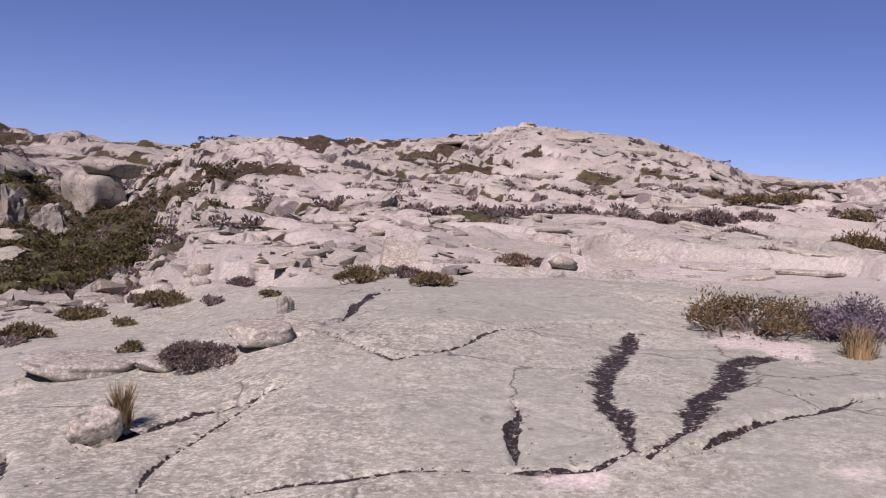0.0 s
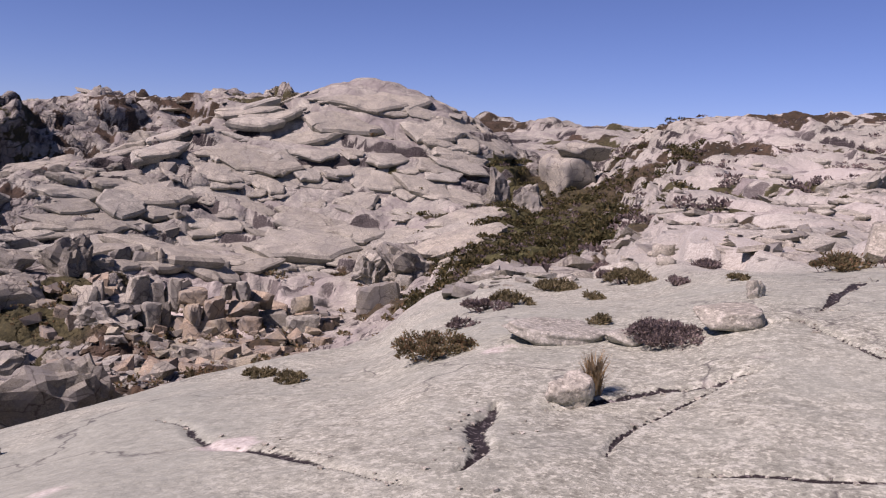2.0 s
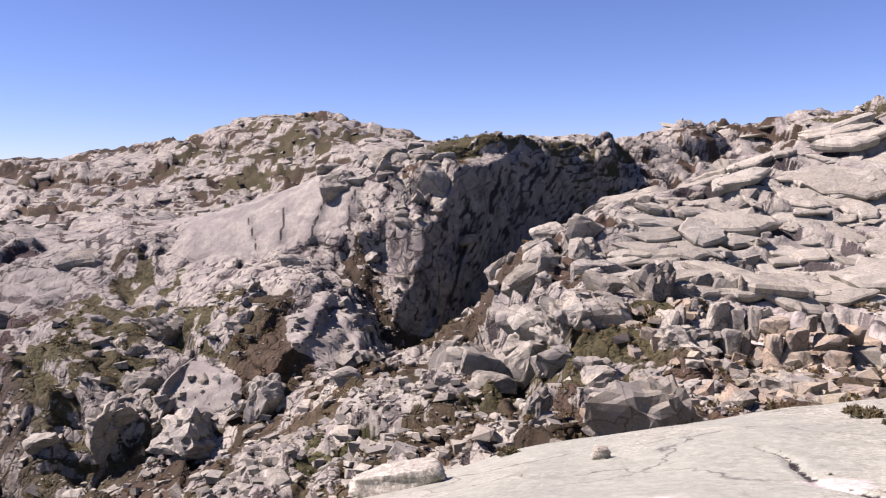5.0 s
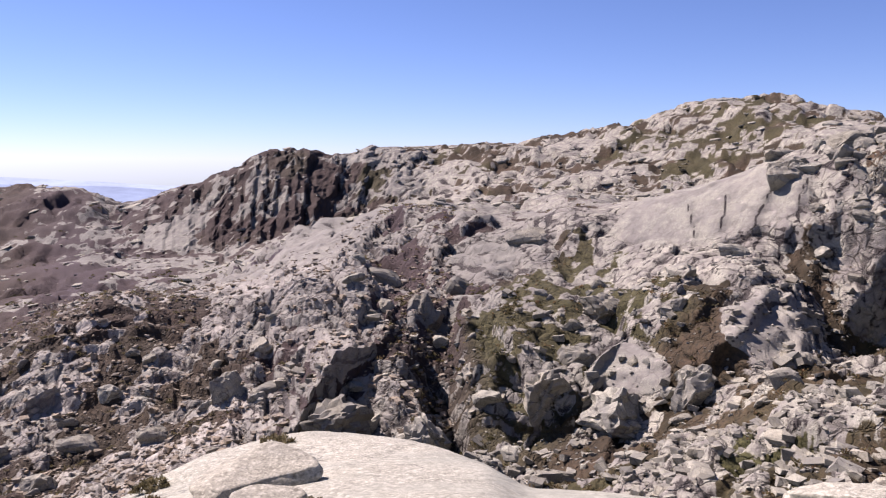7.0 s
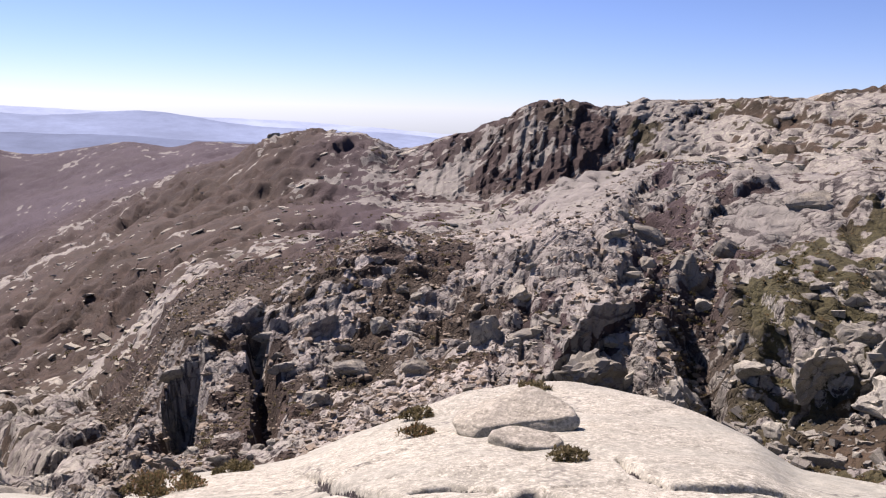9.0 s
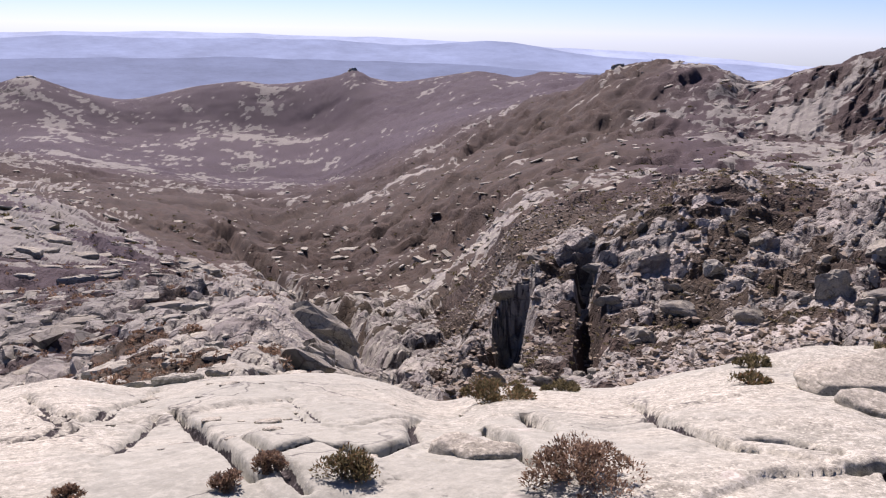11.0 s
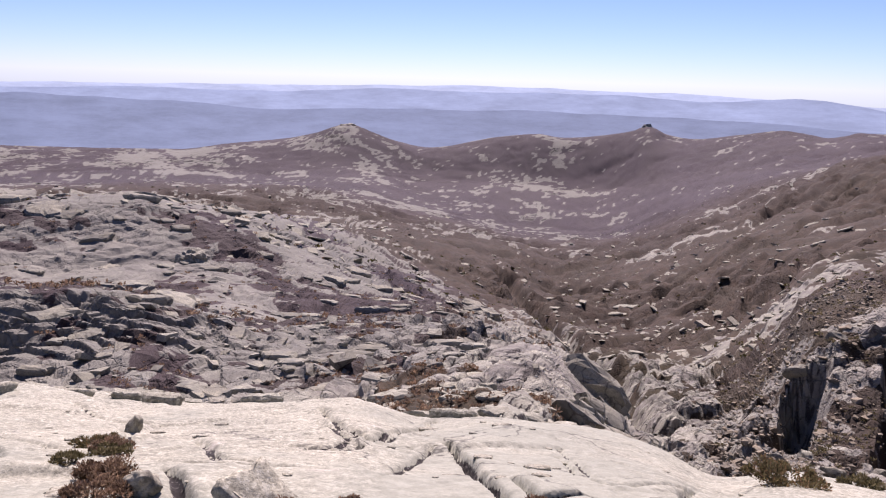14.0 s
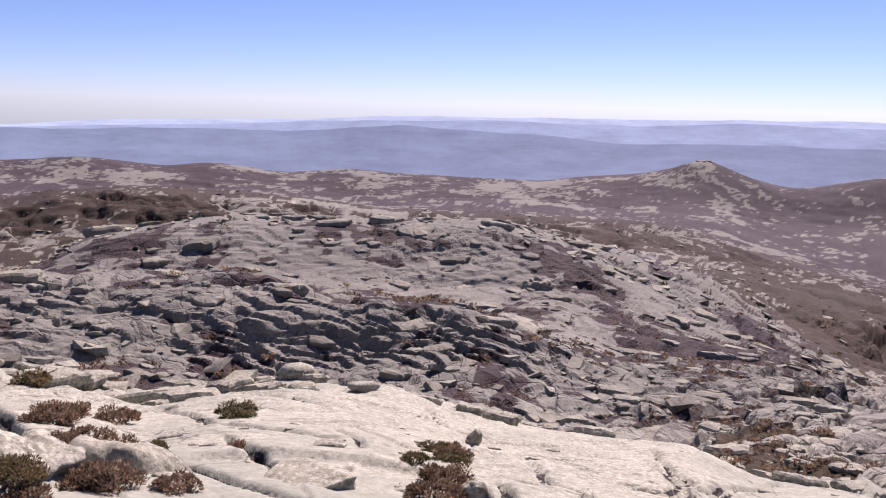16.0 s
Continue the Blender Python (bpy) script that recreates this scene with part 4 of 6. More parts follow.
def build_ground():
    az, r, z, A, x, y, gap, dz, joint, slab = ground_grid()
    slope = np.gradient(z, axis=0) / np.maximum(gap, 1e-3)
    slope = 0.5 * slope + 0.25 * (np.roll(slope, 3, 0) + np.roll(slope, -3, 0))
    veg, green = plants(A, r, x, y, dz, slope, slab, z - EYE)
    pink = bump_at(A, r, 47, 7, 56, 9) + 0.5 * bump_at(A, r, 29, 3, 70, 12) + 0.45 * bump_at(A, r, 119, 15, 112, 45)
    pink = np.clip(pink * (0.55 + 1.2 * fractal(x / 3, y / 3, 95, 3)), 0, 0.8) + (0.06 + 0.34 * soft(-A, -22, -10) * soft(r, 12, 18)) * soft(fractal(x / 9, y / 9, 97, 3), -0.3, 0.35) * soft(r, 8, 20) * (1 - soft(r, 150, 300))
    patch = bump_at(A, r, -9, 4.5, 4.95, 0.25) + bump_at(A, r, 44.8, 2.6, 5.9, 0.35) + bump_at(A, r, -21, 3, 9.4, 0.7) + 0.8 * bump_at(A, r, 27.5, 4, 5.9, 0.35)
    pink = np.maximum(pink, 0.7 * soft(patch + 0.8 * fractal(x / 0.6, y / 0.6, 96, 3), 0.45, 0.62))
    # heather attribute: haze tint by distance for the base colour; nearer slopes only darkened
    haze_and_dark = soft(r, 500, 1100) + 0.35 * soft(A, 112, 128) * soft(r, 150, 300) + 0.25 * soft(A, 44, 52) * (1 - soft(A, 60, 72)) * soft(r, 42, 55) * (1 - soft(r, 150, 190)) + (0.75 - 0.4 * soft(A, 108, 116)) * soft(A, 84, 98) * (1 - soft(A, 138, 144)) * soft(r, 60, 80) * (1 - soft(r, 150, 300))
    haze_and_dark = haze_and_dark + 0.5 * sheets(A, np.degrees(np.arctan2(z - EYE, r)), r) * (1 - soft(A, 94, 100))
    haze_and_dark = np.clip(haze_and_dark + 0.6 * soft(A, 98, 106) * (1 - soft(A, 122, 130)) * soft(r, 140, 200) * (1 - soft(r, 520, 600)) + 0.85 * soft(A, 152, 162) * soft(r, 40, 55) * (1 - soft(r, 250, 330)), 0, 1)
    worn = 1 - soft(r, 14, 40) * (0.45 + 0.55 * soft(A, 12, 30))
    nr, nc = r.shape
    verts = np.stack([x, y, z], -1).reshape(-1, 3)
    verts = np.concatenate([verts, [[0, 0, 0]]])
    i = np.arange(nr - 1)[:, None] * nc
    j = np.arange(nc)[None, :]
    k = (j + 1) % nc
    quads = np.stack([i + j, i + nc + j, i + nc + k, i + k], -1).reshape(-1, 4)[:, ::-1]
    cap = [(int(q), int((q + 1) % nc), nr * nc) for q in range(nc)]
    me = bpy.data.meshes.new("ground")
    nq, nt = len(quads), len(cap)
    me.vertices.add(len(verts))
    me.vertices.foreach_set("co", verts.astype(np.float32).ravel())
    me.loops.add(nq * 4 + nt * 3)
    me.loops.foreach_set("vertex_index", np.concatenate([quads.ravel(), np.array(cap).ravel()]).astype(np.int32))
    me.polygons.add(nq + nt)
    me.polygons.foreach_set("loop_start", np.concatenate([np.arange(nq) * 4, nq * 4 + np.arange(nt) * 3]).astype(np.int32))
    me.polygons.foreach_set("loop_total", np.concatenate([np.full(nq, 4), np.full(nt, 3)]).astype(np.int32))
    me.update(calc_edges=True)
    me.validate()
    for name, rgb in (("cover", (veg, joint * (1 - veg), green)), ("stone", (pink, worn, slab)), ("heather", (haze_and_dark, haze_and_dark, haze_and_dark))):
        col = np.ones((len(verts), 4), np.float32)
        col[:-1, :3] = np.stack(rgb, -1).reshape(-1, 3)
        if name == "cover":
            # lichen bloom of the first slab
            col[:-1, 3] = ((1 - soft(A, 60, 95)) * (1 - soft(r, 12, 24))).ravel()
        at = me.attributes.new(name, "FLOAT_COLOR", "POINT")
        at.data.foreach_set("color", col.ravel())
    me.materials.append(GROUND)
    broken = (((A > 101) & (A < 145) & (r > 60) & (r < 180)) | ((A > 99) & (A < 121) & (r > 320) & (r < 560)) | ((A > 150) & (A < 214) & (r > 34) & (r < 230)))[:-1]
    crisp = np.concatenate([broken.ravel(), np.zeros(nt, bool)])
    me.polygons.foreach_set("use_smooth", ~crisp)
    ob = tagged(new("ground", me), "grey granite mountain slopes with brown heath", "ground", kind="structure")
    return ob, (az, r, z)


ground, GRID = build_ground()


def height(x, y):
    """The ground's height at a place."""
    az, r, z = GRID
    a = math.degrees(math.atan2(-x, y))
    a = a + 360 if a < -31 else a
    d = math.hypot(x, y)
    i = min(max(int(np.searchsorted(az, a)) - 1, 0), len(az) - 2)
    f = min(max((a - az[i]) / (az[i + 1] - az[i]), 0), 1)
    return float((1 - f) * np.interp(d, r[:, i], z[:, i]) + f * np.interp(d, r[:, i + 1], z[:, i + 1]))


def spot(az, r):
    """The place on the ground at a bearing and distance."""
    x, y = -math.sin(radians(az)) * r, math.cos(radians(az)) * r
    return Vector((x, y, height(x, y)))


# ---- far ranges at the edge of sight: blue haze put into colour and glow ----
def far_range(name, r, knots, low_el, colour, glow, label, seed):
    m, n, l, b = nodes(name, 1.0)
    co = n.new("ShaderNodeTexCoord").outputs["Object"]
    wide = n.new("ShaderNodeMapping")
    wide.inputs["Scale"].default_value = (0.4, 0.4, 2.0)
    l.new(co, wide.inputs["Vector"])
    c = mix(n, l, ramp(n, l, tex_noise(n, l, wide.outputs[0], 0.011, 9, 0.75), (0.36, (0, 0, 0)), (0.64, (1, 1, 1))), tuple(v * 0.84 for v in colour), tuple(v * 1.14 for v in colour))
    # the haze blue feeds base colour and emission alike
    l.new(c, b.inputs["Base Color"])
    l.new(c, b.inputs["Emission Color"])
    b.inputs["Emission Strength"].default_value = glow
    curve = bearing_curve(knots)
    az = np.arange(90, 250, 0.12)
    el = curve(az) + 0.14 * fractal(az / 4.5, az * 0, seed, 6)
    steps = 6
    verts, faces = [], []
    for q in range(steps + 1):
        f = q / steps
        for a, e in zip(az, el):
            d = r - (1 - f) * 700
            lift = math.tan(radians(low_el + (e - low_el) * (f ** 0.9)))
            verts.append((-math.sin(radians(a)) * d, math.cos(radians(a)) * d, EYE + d * lift))
    w = len(az)
    for q in range(steps):
        for k in range(w - 1):
            faces.append((q * w + k + 1, q * w + k, (q + 1) * w + k, (q + 1) * w + k + 1))
    me = bpy.data.meshes.new(name)
    me.from_pydata(verts, [], faces)
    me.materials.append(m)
    me.polygons.foreach_set("use_smooth", [True] * len(faces))
    return tagged(new(name, me), label, "mountains", kind="structure")


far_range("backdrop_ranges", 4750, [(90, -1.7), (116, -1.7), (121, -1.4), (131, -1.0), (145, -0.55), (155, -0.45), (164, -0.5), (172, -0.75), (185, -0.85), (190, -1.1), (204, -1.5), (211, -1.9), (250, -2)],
          -3.2, (0.27, 0.33, 0.43), 0.195, "mountain ranges on the horizon in painted pale blue haze", 301)
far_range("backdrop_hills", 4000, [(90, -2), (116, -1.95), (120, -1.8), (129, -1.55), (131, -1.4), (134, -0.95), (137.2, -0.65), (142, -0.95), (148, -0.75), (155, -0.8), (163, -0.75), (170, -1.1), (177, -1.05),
          (187, -1.15), (197, -1.65), (204, -1.75), (211, -2.1), (250, -2.6)], -4.5, (0.19, 0.24, 0.335), 0.21, "hills beyond the valley in painted blue haze", 331)
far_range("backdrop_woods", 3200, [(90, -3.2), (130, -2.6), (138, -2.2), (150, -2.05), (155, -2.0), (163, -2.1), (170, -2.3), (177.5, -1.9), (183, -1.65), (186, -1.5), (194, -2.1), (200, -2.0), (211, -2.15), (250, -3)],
          -7.5, (0.135, 0.172, 0.245), 0.225, "wooded foothills in painted dark blue haze", 361)


# ---- helpers for things ----
def part(name, me, material, parent=None, label=""):
    """One mesh object from bmesh or mesh data, under a thing."""
    if isinstance(me, bmesh.types.BMesh):
        data = bpy.data.meshes.new(name)
        me.to_mesh(data)
        me.free()
        me = data
    if material and not me.materials:
        me.materials.append(material)
    ob = new(name, me)
    ob.parent = parent
    if label:
        tagged(ob, label)
    return ob


def mesh_of(name, verts, faces, smooth=False):
    """A mesh from arrays of corners and of triangles or quads."""
    verts, faces = np.asarray(verts, np.float32), np.asarray(faces, np.int32)
    me = bpy.data.meshes.new(name)
    w = faces.shape[1]
    me.vertices.add(len(verts))
    me.vertices.foreach_set("co", verts.ravel())
    me.loops.add(faces.size)
    me.loops.foreach_set("vertex_index", faces.ravel())
    me.polygons.add(len(faces))
    me.polygons.foreach_set("loop_start", (np.arange(len(faces)) * w).astype(np.int32))
    me.polygons.foreach_set("loop_total", np.full(len(faces), w, np.int32))
    me.update(calc_edges=True)
    me.polygons.foreach_set("use_smooth", np.full(len(faces), smooth))
    return me


# ---- materials of stones and plants ----
def stone_material(name, tint, dark, fine=1.0, lichen=0.8):
    m, n, l, b = nodes(name, 0.92)
    co = n.new("ShaderNodeNewGeometry").outputs["Position"]
    c, mid, small, speck = granite(n, l, co, fine)
    rnd = n.new("ShaderNodeNewGeometry").outputs["Random Per Island"]
    rnd = math_node(n, l, "FRACT", math_node(n, l, "ADD", rnd, n.new("ShaderNodeObjectInfo").outputs["Random"]), 0.0)
    own = ramp(n, l, rnd, (0.0, tuple(v * dark for v in tint)), (0.55, tint), (1.0, tuple(min(1, v * 1.15) for v in tint)))
    c = mix(n, l, 1.0, c, own, "MULTIPLY")
    lich = tex_noise(n, l, co, 0.5, 8, 0.75)
    c = mix(n, l, ramp(n, l, lich, (0.44, (0, 0, 0)), (0.60, (lichen,) * 3)), c, (0.17, 0.165, 0.145))
    c = mix(n, l, math_node(n, l, "MULTIPLY", cracks(n, l, co, 0.5, 0.03), lichen), c, (0.06, 0.052, 0.045))
    l.new(c, b.inputs["Base Color"])
    bump(n, l, b, (mid, 0.5, 0.12), (small, 0.5, 0.02), (speck, 0.3, 0.004))
    return m


STONE = stone_material("boulder_stone", (0.98, 0.95, 0.92), 0.55)
SLAB = stone_material("slab_stone", (1.0, 0.98, 0.96), 0.9, 1.0, 0.2)
TALUS = stone_material("talus_stone", (0.80, 0.68, 0.61), 0.5, 1.0, 0.6)
PINK = stone_material("pink_stone", (1.0, 0.84, 0.73), 0.75)
SHEET = stone_material("sheet_stone", (1.0, 0.98, 0.95), 0.78, 1.0, 0.45)


def leaf_material(name, dark, light, dry):
    m, n, l, b = nodes(name, 0.8)
    rnd = n.new("ShaderNodeNewGeometry").outputs["Random Per Island"]
    co = n.new("ShaderNodeTexCoord").outputs["Object"]
    c = ramp(n, l, rnd, (0.0, dark), (0.6, light), (1.0, dry))
    patch = ramp(n, l, tex_noise(n, l, co, 4.0, 3), (0.35, (0.6, 0.6, 0.6)), (0.65, (1.15, 1.15, 1.15)))
    c = mix(n, l, 1.0, c, patch, "MULTIPLY")
    l.new(c, b.inputs["Base Color"])
    # thin leaves let light through
    thin = n.new("ShaderNodeBsdfTranslucent")
    l.new(c, thin.inputs["Color"])
    both = n.new("ShaderNodeMixShader")
    both.inputs[0].default_value = 0.4
    l.new(b.outputs[0], both.inputs[1])
    l.new(thin.outputs[0], both.inputs[2])
    l.new(both.outputs[0], n["Material Output"].inputs["Surface"])
    return m


LEAF = {
    "gb": leaf_material("leaf_olive_brown", (0.085, 0.075, 0.035), (0.205, 0.17, 0.085), (0.24, 0.14, 0.075)),
    "hg": leaf_material("leaf_grey_heather", (0.0943, 0.0725, 0.0653), (0.203, 0.16, 0.145), (0.29, 0.232, 0.189)),
    "rh": leaf_material("leaf_red_heather", (0.12, 0.08, 0.052), (0.27, 0.175, 0.115), (0.40, 0.29, 0.19)),
    "ol": leaf_material("leaf_olive", (0.085, 0.075, 0.036), (0.20, 0.17, 0.085), (0.27, 0.22, 0.125)),
    "li": leaf_material("leaf_lilac_heather", (0.12, 0.098, 0.108), (0.26, 0.212, 0.24), (0.34, 0.29, 0.30)),
    "gr": leaf_material("leaf_dry_grass", (0.25, 0.175, 0.085), (0.42, 0.31, 0.165), (0.55, 0.45, 0.28)),
    "dk": leaf_material("leaf_gully_scrub", (0.0362, 0.0377, 0.0145), (0.0943, 0.087, 0.0348), (0.16, 0.123, 0.0508)),
}
TWIG, _n, _l, _b = nodes("twig_bark", 0.9)
_l.new(ramp(_n, _l, tex_noise(_n, _l, _n.new("ShaderNodeTexCoord").outputs["Object"], 30), (0.3, (0.07, 0.055, 0.045)), (0.7, (0.17, 0.14, 0.12))), _b.inputs["Base Color"])


# ---- plants ----
def sprigs(rng, centres, radii, count, length, wide, up=0.5):
    """Many small pointed leaves standing off the given clumps."""
    k = rng.integers(0, len(centres), count)
    d = rng.normal(size=(count, 3))
    d[:, 2] = np.abs(d[:, 2]) * 0.9 + 0.05
    d /= np.linalg.norm(d, axis=1)[:, None]
    pos = centres[k] + d * (radii[k] * rng.uniform(0.45, 1.0, count) ** 0.6)[:, None]
    way = d + rng.normal(size=(count, 3)) * 0.55
    way[:, 2] += up
    way /= np.linalg.norm(way, axis=1)[:, None]
    side = np.cross(way, rng.normal(size=(count, 3)))
    side /= np.linalg.norm(side, axis=1)[:, None]
    ln = length * rng.uniform(0.6, 1.4, count)[:, None]
    wd = wide * rng.uniform(0.7, 1.3, count)[:, None]
    v = np.stack([pos - way * ln * 0.5, pos + side * wd, pos + way * ln * 0.5, pos - side * wd], 1)
    return v.reshape(-1, 3), np.arange(count * 4).reshape(-1, 4)


def stem_tubes(rng, centres, thick):
    """Bent tapering stems from the foot to every clump."""
    verts, faces = [], []
    for c in centres:
        foot = np.array([c[0] * 0.15, c[1] * 0.15, -0.06])
        mid = (foot + c) / 2 + rng.normal(size=3) * 0.12 * np.linalg.norm(c)
        for p, q, a, b in ((foot, mid, thick, thick * 0.7), (mid, c, thick * 0.7, thick * 0.35)):
            o = len(verts)
            for e, w in ((p, a), (q, b)):
                verts += [e + w * np.array([math.cos(t), math.sin(t), 0]) for t in (0, 2.09, 4.19)]
            faces += [(o, o + 1, o + 4, o + 3), (o + 1, o + 2, o + 5, o + 4), (o + 2, o, o + 3, o + 5)]
    return verts, faces


BUSH_WORDS = {
    "gb": ("shrub", "low olive and brown heath shrub rooted in the granite", "shrub"),
    "hg": ("heather_bush", "grey dry heather bush growing from a rock joint", "heather"),
    "rh": ("heather_bush", "reddish brown heather bush between granite slabs", "heather"),
    "ol": ("shrub", "small olive cushion shrub in a rock hollow", "shrub"),
    "li": ("heather_bush", "faded lilac heather bush on pale granite", "heather"),
    "gr": ("grass_tuft", "dry straw-coloured grass tuft in a rock joint", "grass"),
}


def bush(kind, az, r, wide, high, seed):
    name, label, category = BUSH_WORDS[kind]
    rng = np.random.default_rng(seed)
    ob = tagged(new(name), label, category, "plants on the granite")
    if kind == "gr":
        n = int(140 + 260 * wide)
        a = rng.uniform(0, 6.283, n)
        foot = np.stack([np.cos(a), np.sin(a), a * 0], 1) * (rng.uniform(0, 0.22, n) * wide)[:, None]
        lean = np.stack([np.cos(a), np.sin(a), a * 0], 1) * (rng.uniform(0.05, 0.55, n) * high)[:, None] + rng.normal(size=(n, 3)) * 0.06 * high
        h = high * rng.uniform(0.5, 1.25, n)
        side = np.stack([-np.sin(a), np.cos(a), a * 0], 1) * 0.006
        mid = foot + lean * 0.35
        mid[:, 2] += h * 0.6
        tip = foot + lean
        tip[:, 2] += h
        v = np.stack([foot - side - [0, 0, 0.05], foot + side - [0, 0, 0.05], mid + side * 0.8, mid - side * 0.8, tip], 1).reshape(-1, 3)
        o = np.arange(n)[:, None] * 5
        tri = np.concatenate([o + [0, 1, 2], o + [0, 2, 3], o + [3, 2, 4]])
        part("grass", mesh_of("grass", v, tri), LEAF["gr"], ob)
    else:
        wide, high = wide * 1.3, high * 0.62
        n = int(min(48, 12 + 18 * wide))
        a, q = rng.uniform(0, 6.283, n), np.sqrt(rng.uniform(0.02, 1, n))
        c = np.stack([np.cos(a) * q * wide * 0.36, np.sin(a) * q * wide * 0.30, high * (0.02 + 0.5 * (1 - q * q) + rng.uniform(-0.10, 0.24, n))], 1)
        rad = np.minimum(wide * 0.26, high * 0.72) * rng.uniform(0.4, 1.15, n)
        part("wood", mesh_of("wood", *stem_tubes(rng, c, 0.010 + 0.008 * wide)), TWIG, ob)
        size = max(0.017, 0.0032 * r)
        count = int(np.clip(16.0 * wide * high / (size * size), 600, 4500))
        part("foliage", mesh_of("foliage", *sprigs(rng, c, rad, count, size * 1.7, size * 0.27)), LEAF[kind], ob)
    ob.location = spot(az, r) - Vector((0, 0, 0.02 * high))
    ob.rotation_euler = (0, 0, radians(az) + rng.uniform(-0.3, 0.3))
    return ob


BUSHES = [
    ("hg", 27.4, 11.1, 0.7, 0.2),
    ("ol", 22.9, 14.4, 0.8, 0.24),
    ("hg", 18.7, 15.1, 0.9, 0.24),
    ("hg", 29.1, 10.1, 0.4, 0.14),
    ("ol", 20.4, 12.0, 0.35, 0.14),
    ("rh", 208.3, 7.67, 0.5, 0.2),
    ("rh", 206.6, 6.29, 0.45, 0.2),
    ("rh", 206.0, 4.86, 0.4, 0.16),
    ("gb", 211.2, 4.59, 0.4, 0.18),
    ("gb", 182.5, 6.64, 0.45, 0.14),
    ("rh", 182.8, 4.88, 0.4, 0.15),
    ("ol", 131.0, 9.79, 0.5, 0.14),
    ("gb", 118.3, 8.7, 0.36, 0.16),
    ("hg", 15.5, 8.15, 0.66, 0.32),
    ("gb", 5.3, 13.76, 0.86, 0.36),
    ("gb", 0.7, 12.02, 0.67, 0.27),
    ("hg", 2.3, 13.72, 0.57, 0.24),
    ("rh", -5.1, 15.92, 0.72, 0.33),
    ("hg", -6.7, 20.87, 0.58, 0.26),
    ("gb", -20.5, 10.41, 1.89, 0.62),
    ("li", -26.1, 10.49, 0.95, 0.62),
    ("gb", -26.6, 34.58, 2.28, 1.08),
    ("ol", -26.3, 54.93, 1.9, 0.95),
    ("gb", -22.7, 70.09, 3.88, 1.36),
    ("gb", -20.2, 60.35, 3.34, 1.04),
    ("hg", -14.4, 45.12, 2.5, 0.69),
    ("hg", -17.6, 44.55, 2.78, 0.93),
    ("hg", -20.6, 49.1, 2.04, 0.68),
    ("hg", -19.6, 38.01, 1.58, 0.79),
    ("hg", -21.3, 28.46, 0.99, 0.59),
    ("hg", -24.2, 27.94, 0.87, 0.39),
    ("ol", 19.8, 9.29, 0.23, 0.16),
    ("gr", 20.1, 6.35, 0.22, 0.29),
    ("hg", 13.3, 16.49, 0.57, 0.23),
    ("hg", 15.1, 12.79, 0.36, 0.18),
    ("ol", 18.1, 14.2, 0.89, 0.35),
    ("ol", 11.3, 11.93, 0.29, 0.12),
    ("ol", 22.8, 14.16, 0.69, 0.25),
    ("ol", 26, 11.5, 0.64, 0.24),
    ("gr", -26.4, 9.31, 0.72, 0.29),
    ("ol", 5.3, 40.17, 0.7, 0.33),
    ("ol", 10.7, 30.03, 0.52, 0.25),
    ("gb", 30.6, 8.48, 0.9, 0.33),
    ("ol", 42.7, 10.27, 0.43, 0.18),
    ("ol", 40.6, 9.05, 0.38, 0.18),
    ("ol", 65.3, 9.5, 0.33, 0.12),
    ("gb", 135.8, 8.54, 0.78, 0.25),
    ("ol", 107.5, 6.67, 0.33, 0.15),
    ("rh", 129.3, 4.43, 0.7, 0.28),
    ("ol", 118.2, 10.1, 0.42, 0.18),
    ("ol", 110, 11.44, 0.56, 0.14),
    ("rh", 170.5, 4.27, 0.28, 0.16),
    ("gb", 167.1, 4.29, 0.29, 0.1),
    ("rh", 155, 4.46, 0.16, 0.16),
    ("rh", 152.1, 4.63, 0.17, 0.19),
    ("gb", 146.6, 4.47, 0.26, 0.21),
    ("rh", 181.8, 6.29, 0.36, 0.13),
    ("rh", 182.1, 5.38, 0.27, 0.12),
    ("rh", 165.9, 4.57, 0.23, 0.08),
    ("gb", 209.8, 12.55, 0.49, 0.28),
    ("rh", 204.7, 8.64, 0.49, 0.21),
    ("rh", 207.7, 7.95, 0.39, 0.2),
    ("ol", 196.8, 8.45, 0.54, 0.17),
    ("rh", 196.6, 6.12, 0.18, 0.12),
    ("ol", 201.9, 6.08, 0.13, 0.1),
    ("rh", 204.7, 4.8, 0.32, 0.21),
    ("rh", 200.6, 4.73, 0.28, 0.12),
    ("rh", 209.8, 4.5, 0.3, 0.12),
    ("rh", 204.8, 5.93, 0.34, 0.19),
    ("ol", 181.6, 6.18, 0.31, 0.11),
    ("ol", 184.3, 5.72, 0.21, 0.1),
    ("rh", 182, 5.37, 0.35, 0.17),
]
for k, row in enumerate(BUSHES):
    bush(*row, 500 + k)


